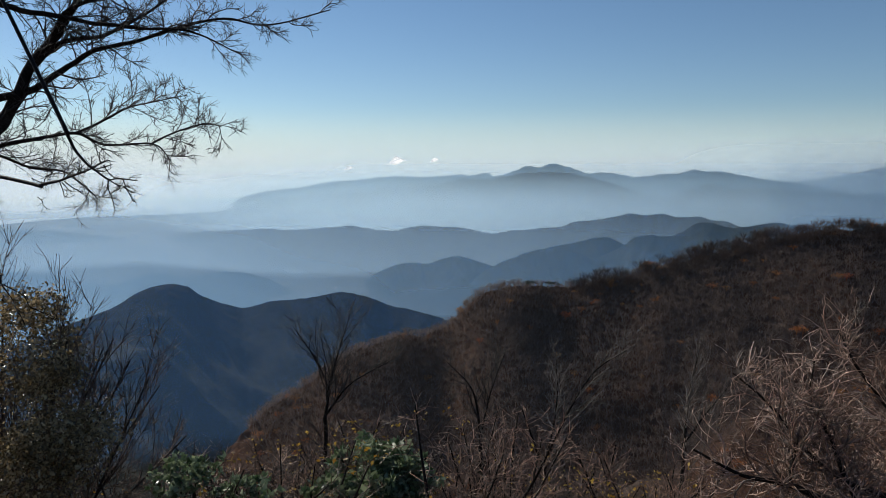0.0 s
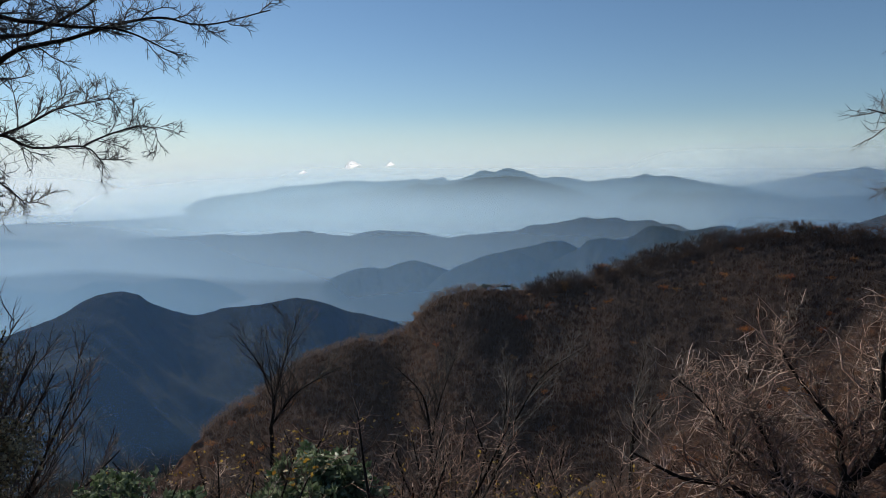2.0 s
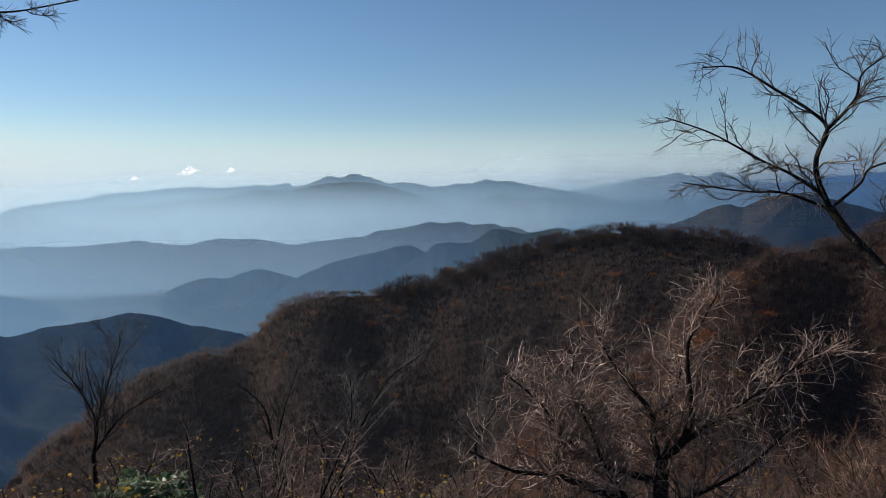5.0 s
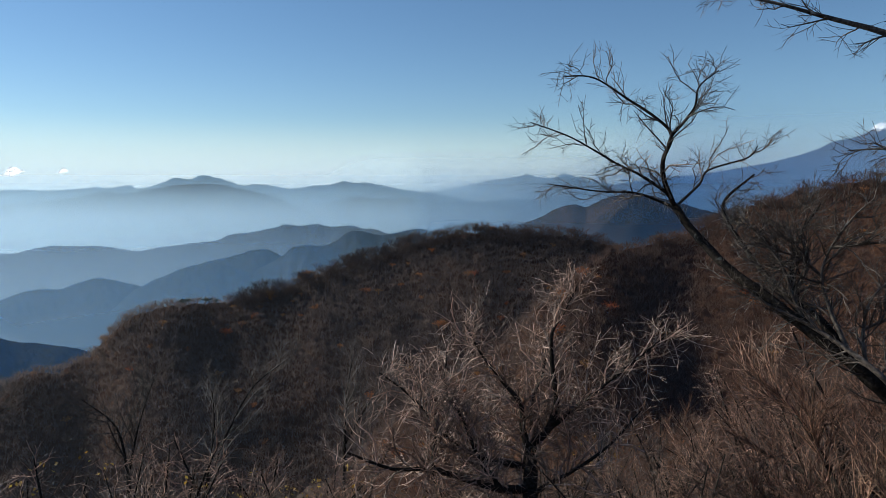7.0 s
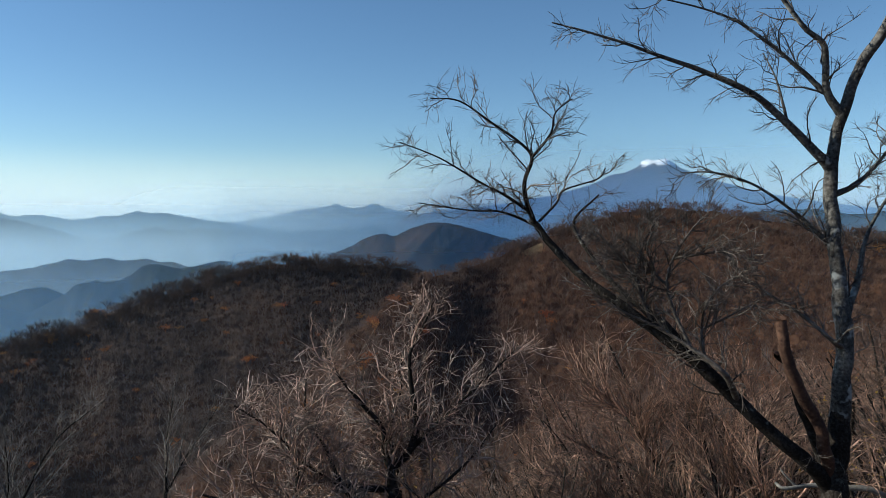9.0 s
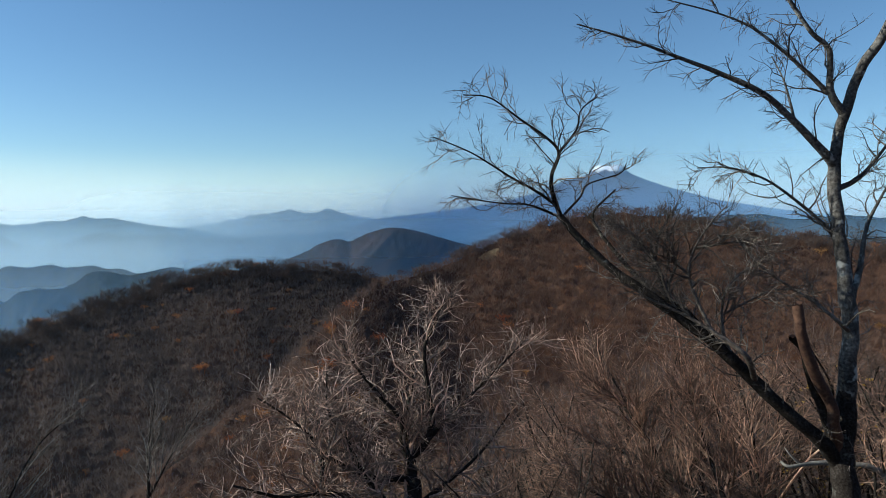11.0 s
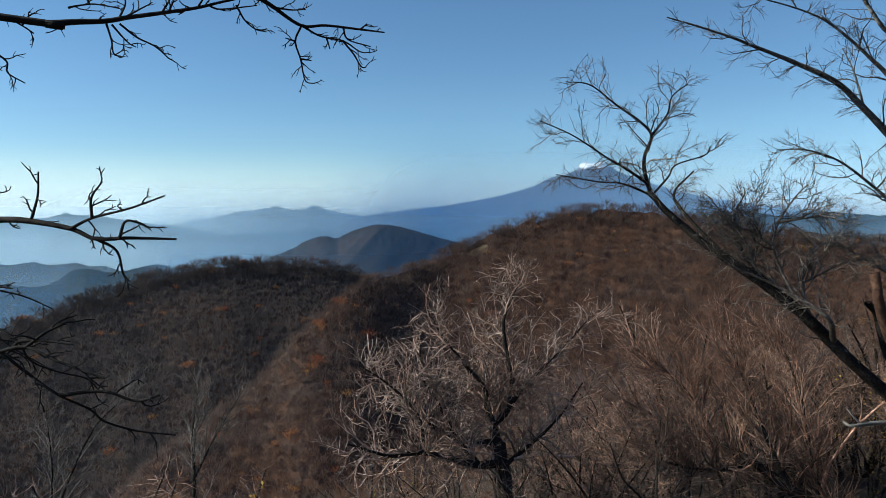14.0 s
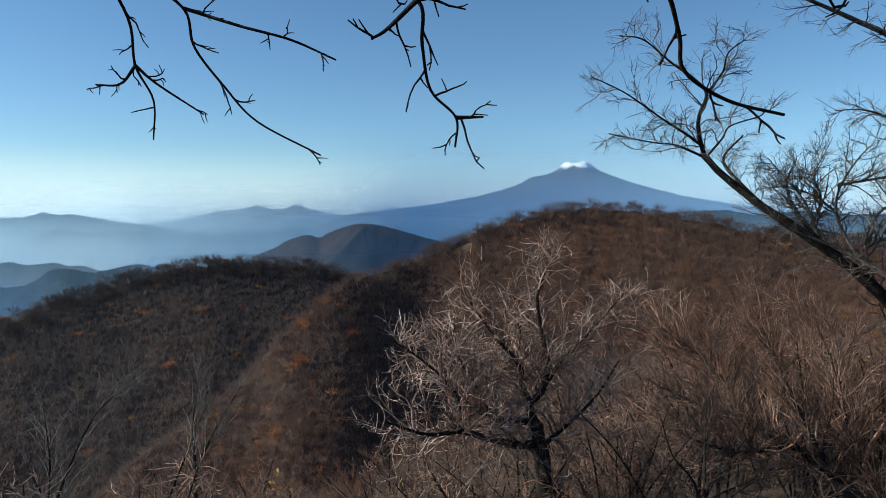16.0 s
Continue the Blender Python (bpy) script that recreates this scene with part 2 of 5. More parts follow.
hill("mountain", "dark green twin-topped forested mountain in the valley", FAR_FOREST, [(-44, -15), (-31, -12.2), (-28.42, -11.37), (-25.73, -10.51), (-24.12, -9.58), (-23.51, -9.32), (-21.89, -9.0), (-20.47, -9.26), (-19.25, -10.12), (-17.57, -10.84), (-16.28, -11.18), (-14.07, -10.8), (-10.91, -10.61), (-9.53, -10.38), (-8.38, -10.23), (-6.76, -10.54), (-4.43, -11.37), (-0.66, -12.32), (2.18, -13.46), (8, -15.5)], 1050, 430, 250, -330, 0.09, 90, spur=0.62, spur_size=150, tops=1.2, seed=3.0)
hill("mountain", "small forested hill behind the twin peaks", FAR_FOREST, [(-46, -11), (-38, -9.9), (-33, -11.4), (-30.2, -11.3), (-28.7, -10.64), (-27.2, -9.88), (-24.86, -8.68), (-23.46, -8.22), (-22.26, -8.2), (-20.85, -8.59), (-19.63, -9.22), (-17.54, -10.09), (-14.95, -10.62), (-12.3, -11.2), (-8, -13)], 1380, 85, 200, -330, 0.12, 46, spur=0.4, spur_size=130, tops=1.5, seed=5.0)
hill("mountain", "blue forested spur above the valley town", FAR_FOREST, [(-10.5, -12.2), (-8.33, -10.87), (-6.82, -9.65), (-5.3, -8.63), (-3.56, -8.04), (-2.24, -7.95), (-1.36, -8.03), (0, -7.62), (1.26, -7.38), (2.48, -7.68), (3.84, -8.12), (5.91, -8.76), (12, -10.5)], 1850, 480, 250, -330, 0.1, 50, spur=0.5, spur_size=150, tops=1.6, seed=6.0)
hill("mountain", "dark blue forested ridge stepping down to the valley", FAR_FOREST, [(-4, -14), (-0.11, -12.0), (1.75, -10.03), (3.84, -8.35), (5.46, -7.6), (7.32, -6.93), (8.72, -6.66), (9.89, -6.72), (11.29, -7.18), (12.46, -7.42), (13.4, -6.95), (14.33, -6.48), (15.72, -5.55), (16.65, -5.45), (18.04, -5.48), (18.96, -5.15), (19.87, -4.5), (20.78, -4.3), (21.69, -4.47), (22.37, -4.65), (23.5, -4.59), (24.83, -4.29), (26.15, -4.22), (27.03, -4.48), (30.3, -5.03), (40, -6.5)], 1600, 300, 250, -330, 0.1, 60, spur=0.45, spur_size=170, tops=1.6, seed=8.0)
hill("mountain", "small blue hill between two forested ridges", FAR_FOREST, [(4, -8.5), (7.79, -6.84), (9.89, -6.34), (11.29, -6.07), (12.46, -5.74), (13.39, -5.7), (14.09, -5.93), (14.8, -6.3), (16.66, -6.93), (19, -8)], 1920, 260, 150, -330, 0.12, 36, spur=0.4, spur_size=150, tops=1.6, seed=18.0)
hill("mountain", "long low hazy hill with pale clearings on its back", FAR_FOREST, [(-28, -8), (-24.37, -6.59), (-22.76, -5.98), (-21.13, -5.44), (-19.46, -5.08), (-16.96, -5.06), (-14.02, -4.99), (-12.89, -5.12), (-11.33, -5.1), (-9.33, -4.96), (-7.28, -4.89), (-6.04, -5.11), (-4.13, -5.38), (-1.5, -5.9), (3, -7)], 2400, 440, 250, -320, 0.1, 50, spur=0.45, spur_size=190, tops=1.6, seed=9.0)
hill("mountain", "pale hazy hill joining two longer ridges", FAR_FOREST, [(-10, -6.6), (-6.06, -5.72), (-4.13, -5.34), (-3.04, -5.1), (-1.72, -4.9), (0.05, -4.98), (1.84, -5.1), (2.75, -5.3), (3.88, -5.55), (5.94, -5.99), (12, -7.5)], 2560, 400, 200, -320, 0.12, 36, spur=0.4, spur_size=200, tops=1.6, seed=19.0)
hill("mountain", "grey-blue ridge with three small rounded tops", FAR_FOREST, [(-10, -8), (-6.94, -7.01), (-5.23, -6.42), (-3.93, -6.06), (-0.86, -5.78), (1.83, -5.65), (3.88, -5.55), (5.95, -5.25), (8.27, -5.04), (9.9, -4.86), (10.6, -4.54), (11.99, -4.35), (12.93, -4.21), (14.09, -3.98), (15.02, -3.74), (16.18, -3.88), (17.1, -3.78), (17.56, -3.73), (18.26, -3.96), (19.4, -3.95), (20.32, -3.89), (21.23, -4.16), (22.14, -4.19), (22.82, -4.46), (23.5, -4.81), (25.3, -5.41), (38, -7)], 2250, 300, 250, -320, 0.1, 50, spur=0.4, spur_size=190, tops=1.6, seed=10.0)
hill("mountain", "low hazy hill above the valley town", FAR_FOREST, [(-26, -9.4), (-23.26, -8.14), (-21.63, -7.59), (-19.55, -7.12), (-17.43, -6.9), (-14.83, -6.9), (-12.18, -6.93), (-10.38, -7.34), (-8.57, -7.84), (-6.73, -8.66), (-4, -10)], 2120, 180, 150, -325, 0.12, 40, spur=0.5, spur_size=150, tops=1.8, seed=15.0)
hill("mountain", "low farmed hills on the hazy valley floor", FAR_FOREST, [(-44, -8.2), (-38, -7.4), (-34, -7.2), (-30, -7.7), (-27, -8.6), (-24, -8.9), (-20, -8.5), (-17, -8.3), (-14.5, -8.9), (-12.5, -9.9), (-10, -11)], 1750, 200, 100, -325, 0.12, 36, spur=0.5, spur_size=120, tops=1.6, seed=22.0)
hill("mountain", "low rolling hills before the coastal plain", FAR_FOREST, [(-58, -5.2), (-44, -4.3), (-36, -4.2), (-32.5, -4.3), (-29.8, -4.6), (-28, -4.85), (-26.2, -5.1), (-23.9, -5.55), (-21, -6.4), (-16, -8)], 2250, 300, 150, -325, 0.12, 44, spur=0.5, spur_size=170, tops=1.8, seed=16.0)
hill("mountain", "broad hazy foothills below the volcanic range", FAR_FOREST, [(-18, -3.5), (-11.23, -2.63), (-8.01, -2.26), (-3.38, -1.83), (-2.07, -1.66), (-0.32, -1.53), (1.7, -1.09), (3.72, -1.19), (5.55, -0.78), (7.84, -0.51), (10.15, -0.56), (12.46, -1.06), (14.31, -1.62), (16.17, -2.4), (17.09, -2.86), (22, -4)], 3650, 420, 200, -225, 0.1, 40, spur=0.5, spur_size=220, tops=2.0, seed=11.0)
hill("mountain", "low hazy foothill below the volcanic range", FAR_FOREST, [(12, -4), (15.25, -3.4), (17.55, -2.53), (19.38, -1.83), (20.85, -1.46), (22.0, -1.74), (24.77, -1.66), (27.0, -1.8), (30.06, -2.02), (32.78, -2.28), (36.46, -2.6), (46, -3.6)], 3550, 360, 150, -225, 0.1, 34, spur=0.4, spur_size=220, tops=2.0, seed=21.0)
hill("mountain", "long blue volcanic range with a pointed summit", FAR_FOREST, [(-17.2, -2.9), (-15.56, -2.3), (-13.12, -1.88), (-11.58, -1.73), (-9.59, -1.33), (-7.56, -1.18), (-5.06, -0.93), (-3.78, -0.85), (-1.62, -0.9), (0.59, -0.77), (1.39, -0.68), (2.15, -0.82), (2.83, -0.69), (3.73, -0.6), (4.09, -0.84), (4.63, -0.78), (6.01, -0.33), (6.7, -0.05), (7.84, -0.1), (8.77, 0.18), (10.15, -0.1), (11.76, -0.6), (12.92, -0.51), (14.31, -0.7), (15.23, -0.88), (16.15, -0.83), (17.53, -0.6), (18.45, -0.6), (19.13, -0.42), (19.72, -0.23), (20.26, -0.42), (21.62, -0.41), (22.97, -0.68), (24.75, -0.99), (26.51, -1.21), (28.67, -1.6), (30.79, -2.02), (34.07, -2.19), (40, -3.2)], 4050, 260, 150, -225, 0.08, 36, spur=0.45, spur_size=240, tops=1.5, seed=12.0)
hill("mountain", "pale blue twin-peaked mountain on the horizon", FAR_FOREST, [(20, -2.4), (24.76, -1.44), (26.51, -1.2), (28.65, -0.84), (30.74, -0.44), (31.76, -0.15), (32.78, -0.09), (34.2, 0.15), (34.66, 0.29), (35.3, 0.05), (36.9, 0.05), (37.7, 0.35), (38.6, 0.03), (40.08, -0.33), (41.52, -0.55), (46, -0.6), (52, -1.2), (60, -2.2)], 4400, 300, 100, -225, 0.08, 34, spur=0.3, spur_size=280, tops=1.2, seed=13.0)
hill("mountain", "far blue ridges beyond the hilltop", FAR_FOREST, [(60, -2.0), (66, -0.5), (69.1, -0.2), (71.5, -0.13), (73.8, -0.46), (76.7, -0.2), (79.4, -0.37), (88, -0.3), (100, -1.2)], 3000, 300, 200, -225, 0.12, 30, spur=0.3, spur_size=260, tops=3.0, seed=14.0)


def snow_peak_material():
    m, n, l = material("volcanic_slope")
    place = n.new("ShaderNodeNewGeometry").outputs["Position"]
    split = n.new("ShaderNodeSeparateXYZ")
    l.new(place, split.inputs[0])
    gully = node(n, "ShaderNodeTexNoise", Scale=0.03, Detail=6.0, Roughness=0.65)
    l.new(place, gully.inputs["Vector"])
    add = n.new("ShaderNodeMath")
    add.operation = "MULTIPLY_ADD"
    l.new(gully.outputs[0], add.inputs[0])
    add.inputs[1].default_value = 62.0
    l.new(split.outputs[2], add.inputs[2])
    line = node(n, "ShaderNodeMapRange", From_Min=268.0, From_Max=277.0)
    l.new(add.outputs[0], line.inputs["Value"])
    rock = ramp(n, l, gully.outputs[0], [(0.35, (0.028, 0.03, 0.036)), (0.65, (0.065, 0.06, 0.062))])
    mix = n.new("ShaderNodeMix")
    mix.data_type = "RGBA"
    l.new(line.outputs[0], mix.inputs["Factor"]), l.new(rock, mix.inputs["A"])
    mix.inputs["B"].default_value = (0.86, 0.88, 0.92, 1)
    b = n["Principled BSDF"]
    l.new(mix.outputs["Result"], b.inputs["Base Color"])
    b.inputs["Roughness"].default_value = 0.85
    return m


def volcano():
    """A great cone with a cut top, concave flanks, radial gullies and a shoulder on one side."""
    turn, out = np.radians(np.arange(0, 360, 1.0)), np.concatenate([[0, 25, 50, 62], np.geomspace(75, 1700, 64)])
    R, A = np.meshgrid(out, turn, indexing="ij")
    Z = np.interp(R, [0, 45, 62, 80, 130, 200, 275, 440, 605, 900, 1150, 1400, 1600, 1700], [266, 270, 274, 264, 222, 190, 162, 112, 70, 22, -6, -36, -80, -230])
    Z = Z + 5.0 * np.sin(A * 3 + 1) * (R < 90) * (R > 30)
    flow = waves(np.cos(A) * 40, np.sin(A) * 40, 9, 4, 1.5, True) + 0.3 * waves(R * np.cos(A), R * np.sin(A), 60, 4, 3)
    Z = Z - 9 * (1 - flow) * np.clip((R - 55) / 120, 0, 1) * np.clip((900 - R) / 500, 0, 1) + 6 * np.clip((R - 55) / 120, 0, 1) * np.clip((900 - R) / 500, 0, 1)
    cx, cy = 4250 * math.sin(radians(60.35)), 4250 * math.cos(radians(60.35))
    side = radians(60.35)
    across, along = R * np.sin(A), R * np.cos(A) * np.interp(R, [0, 300, 1700], [1, 0.9, 0.48])
    X, Y = cx + across * math.cos(side) + along * math.sin(side), cy - across * math.sin(side) + along * math.cos(side)
    hx, hy = cx - 268 * math.cos(side), cy + 268 * math.sin(side)
    Z = Z + 24 * np.exp(-((X - hx) ** 2 + (Y - hy) ** 2) / (2 * 48.0**2))
    ob = new("mountain", mesh_of("mountain", np.stack([X, Y, Z], -1).reshape(-1, 3), grid_faces(*X.shape, True)[:, ::-1], snow_peak_material(), True))
    tagged(ob, "great blue volcano cone with a snow-capped top", "mountain")


volcano()

m, n, l = material("sea_water")
b = n["Principled BSDF"]
b.inputs["Base Color"].default_value, b.inputs["Roughness"].default_value = (0.06, 0.10, 0.13, 1), 0.08
ripple, swell = node(n, "ShaderNodeTexNoise", Scale=0.05, Detail=4.0), node(n, "ShaderNodeBump", Strength=0.03, Distance=1.0)
l.new(n.new("ShaderNodeNewGeometry").outputs["Position"], ripple.inputs["Vector"])
l.new(ripple.outputs[0], swell.inputs["Height"]), l.new(swell.outputs[0], b.inputs["Normal"])
SEA = m
bs = np.arange(-75, -15.4, 0.25)
shore = np.interp(bs, [-75, -32.5, -27, -21.4, -18, -16, -15], [2800, 3007, 3265, 3310, 3430, 3720, 4900])
shore = np.minimum(shore + 25 * waves(bs * 40, bs * 0, 60, 4, 1.0), 4890)
S, B = np.meshgrid(np.linspace(0, 1, 6), np.radians(bs), indexing="ij")
R = shore + (4900 - shore) * S
water = new("water", mesh_of("water", np.stack([R * np.sin(B), R * np.cos(B), np.full_like(R, -213.5)], -1).reshape(-1, 3), grid_faces(*R.shape)[:, ::-1], SEA, True))
tagged(water, "calm pale bay shining under morning haze", "sea", kind="structure")


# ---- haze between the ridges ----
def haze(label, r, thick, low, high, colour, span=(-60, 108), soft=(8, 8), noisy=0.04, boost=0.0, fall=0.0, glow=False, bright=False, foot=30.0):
    """A tinted sheet standing in for haze on the plain, thinning out at its foot, finely folded so that it takes the
    sun alike from every side; it casts no shadow.
    """
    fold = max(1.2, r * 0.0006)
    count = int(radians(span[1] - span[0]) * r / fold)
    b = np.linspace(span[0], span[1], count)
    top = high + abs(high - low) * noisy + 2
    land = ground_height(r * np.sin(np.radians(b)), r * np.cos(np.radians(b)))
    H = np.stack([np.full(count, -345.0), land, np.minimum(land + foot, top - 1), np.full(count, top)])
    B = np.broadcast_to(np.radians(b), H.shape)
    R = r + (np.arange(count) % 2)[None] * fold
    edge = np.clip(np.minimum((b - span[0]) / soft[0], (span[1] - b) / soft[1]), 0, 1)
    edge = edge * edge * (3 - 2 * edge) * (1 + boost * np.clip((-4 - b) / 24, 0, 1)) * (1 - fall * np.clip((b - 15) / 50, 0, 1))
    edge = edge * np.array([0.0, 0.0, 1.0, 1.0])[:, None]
    ob = new("haze_sheet", mesh_of("haze_sheet", np.stack([R * np.sin(B), R * np.cos(B), H], -1).reshape(-1, 3), grid_faces(*H.shape), haze_material("mist", colour, thick, low, high, noisy, glow, bright), False,
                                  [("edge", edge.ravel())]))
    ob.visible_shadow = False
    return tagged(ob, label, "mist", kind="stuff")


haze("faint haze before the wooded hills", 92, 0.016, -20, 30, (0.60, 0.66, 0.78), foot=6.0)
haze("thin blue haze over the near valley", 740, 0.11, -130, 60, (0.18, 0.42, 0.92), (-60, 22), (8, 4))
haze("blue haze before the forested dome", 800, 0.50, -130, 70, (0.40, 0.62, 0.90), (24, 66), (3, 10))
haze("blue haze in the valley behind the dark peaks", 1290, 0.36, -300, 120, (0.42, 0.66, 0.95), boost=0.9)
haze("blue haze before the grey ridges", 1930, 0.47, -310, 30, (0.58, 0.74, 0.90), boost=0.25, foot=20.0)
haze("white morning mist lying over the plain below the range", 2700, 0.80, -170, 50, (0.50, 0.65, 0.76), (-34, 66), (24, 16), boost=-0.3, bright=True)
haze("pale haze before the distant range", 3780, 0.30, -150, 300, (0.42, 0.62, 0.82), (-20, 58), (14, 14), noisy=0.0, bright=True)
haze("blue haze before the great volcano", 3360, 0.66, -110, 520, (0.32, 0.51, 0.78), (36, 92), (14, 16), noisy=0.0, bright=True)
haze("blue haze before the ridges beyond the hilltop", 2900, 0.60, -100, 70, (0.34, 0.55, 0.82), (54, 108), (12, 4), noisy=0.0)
# pale sheet added over the sea to brighten it, glitter and haze in one
haze("white sheet brightening the hazy bay", 3480, 0.40, -190, 100, (0.80, 0.80, 0.78), (-60, -14), (2, 12), noisy=0.0, bright=True)

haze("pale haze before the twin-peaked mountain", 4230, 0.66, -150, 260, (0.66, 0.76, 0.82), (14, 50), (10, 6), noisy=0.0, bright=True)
# emissive sheet added to whiten the sky just above the horizon
haze("self-lit white haze sheet along the horizon", 4860, 0.76, -60, 430, (0.82, 0.84, 0.80), noisy=0.0, boost=0.3, fall=0.6, glow=True)


# ---- towns in the plain ----
def town(label, count, span, near, far, seed, mat, scale=1.0):
    """Far houses: gabled boxes on the valley floor."""
    rng = np.random.RandomState(seed)
    b, r = np.radians(rng.uniform(span[0], span[1], count)), np.sqrt(rng.uniform(near**2, far**2, count))
    x, y = r * np.sin(b), r * np.cos(b)
    keep = waves(x, y, (far - near) * 0.35, 3, seed) > -0.15
    x, y = x[keep], y[keep]
    z = ground_height(x, y)
    w, d, h, a = scale * rng.uniform(1.2, 3.6, len(x)), scale * rng.uniform(1.2, 4, len(x)), scale * rng.uniform(1.2, 3, len(x)), rng.uniform(0, 3.14, len(x))
    box = np.array([(-1, -1, -0.3), (1, -1, -0.3), (1, 1, -0.3), (-1, 1, -0.3), (-1, -1, 1), (1, -1, 1), (1, 1, 1), (-1, 1, 1), (0, -1, 1.5), (0, 1, 1.5)])
    faces = np.array([(0, 1, 5, 4), (1, 2, 6, 5), (2, 3, 7, 6), (3, 0, 4, 7), (4, 5, 8, 8), (6, 7, 9, 9), (5, 6, 9, 8), (7, 4, 8, 9)])
    v = box[None] * np.stack([w, d, h], -1)[:, None]
    c, s = np.cos(a)[:, None], np.sin(a)[:, None]
    v = np.stack([x[:, None] + v[..., 0] * c - v[..., 1] * s, y[:, None] + v[..., 0] * s + v[..., 1] * c, z[:, None] + v[..., 2]], -1)
    tri = np.concatenate([faces[:, [0, 1, 2]], faces[[0, 1, 2, 3, 6, 7]][:, [0, 2, 3]]])
    f = tri[None] + (np.arange(len(x)) * 10)[:, None, None]
    ob = new("town", mesh_of("town", v.reshape(-1, 3), f.reshape(-1, 3), mat, False, [("shade", np.repeat(rng.rand(len(x)), 10))]))
    return tagged(ob, label, "town", kind="stuff")


HOUSES = rough_material("house_walls", [(0.2, (0.22, 0.22, 0.23)), (0.6, (0.45, 0.45, 0.44)), (0.95, (0.75, 0.75, 0.73))], 0.02, 0.5, 0, 0.45, tint=True, spec=0.5)
town("coastal city of small pale houses in the haze", 3000, (-36, -14), 2090, 3250, 3, HOUSES)
town("small valley town of white roofs between the hills", 300, (-12.7, -6), 1660, 1880, 5, HOUSES, 0.55)
town("scattered hamlets of pale houses on the hazy hills", 200, (-30, -12), 1650, 2300, 8, HOUSES, 0.5)


# ---- clouds ----
def cloud(bearing, height, width, seed):
    rng = random.Random(seed)
    r = 3120
    verts, faces, base = [], [], 0
    ball = bmesh.new()
    bmesh.ops.create_icosphere(ball, subdivisions=3, radius=1.0)
    ball.verts.ensure_lookup_table()
    unit, tri = np.array([v.co[:] for v in ball.verts]), np.array([[v.index for v in f.verts] for f in ball.faces])
    ball.free()
    for k in range(110):
        side = max(-0.5, min(0.42, rng.gauss(0, 0.2)))
        size = width * rng.uniform(0.02, 0.075) * max(0.3, 1 - abs(side) * 1.7)
        lift = rng.uniform(-0.05, 0.24) * max(0.1, 1 - abs(side) * 2.3) + 0.22 * side
        puff = 1 + 0.9 * waves(unit[:, 0] * 2 + k * 7, unit[:, 2] * 2 + unit[:, 1], 0.5, 4, seed + k)
        verts.append(unit * puff[:, None] * size * (1.25, 0.8, 0.8) + np.array((side, rng.gauss(0, 0.08), lift)) * width)
        faces.append(tri + base)
        base += len(unit)
    me = mesh_of("cloud", np.concatenate(verts), np.concatenate(faces), CLOUD, True)
    ob = new("cloud", me)
    b = radians(bearing)
    ob.matrix_world = Matrix.Translation((r * math.sin(b), r * math.cos(b), r * math.tan(radians(height)))) @ pose(0, 0, 0, 0, 0, -bearing)
    ob.visible_shadow = False
    tagged(ob, "small white fair-weather cloud with a ragged edge", "cloud", "clouds above the range", kind="stuff")


m, n, l = material("cloud_vapour")
b = n["Principled BSDF"]
b.inputs["Base Color"].default_value, b.inputs["Roughness"].default_value = (0.50, 0.51, 0.53, 1), 1.0
b.inputs["Specular IOR Level"].default_value = 0.0
both = n.new("ShaderNodeAddShader")
l.new(b.outputs[0], both.inputs[0]), l.new(node(n, "ShaderNodeBsdfTranslucent", Color=(0.46, 0.46, 0.47, 1)).outputs[0], both.inputs[1])
l.new(both.outputs[0], n["Material Output"].inputs["Surface"])
CLOUD = m
cloud(-3.82, 0.28, 98, 1)
cloud(-0.69, 0.40, 54, 2)
cloud(-7.66, -0.24, 46, 5)


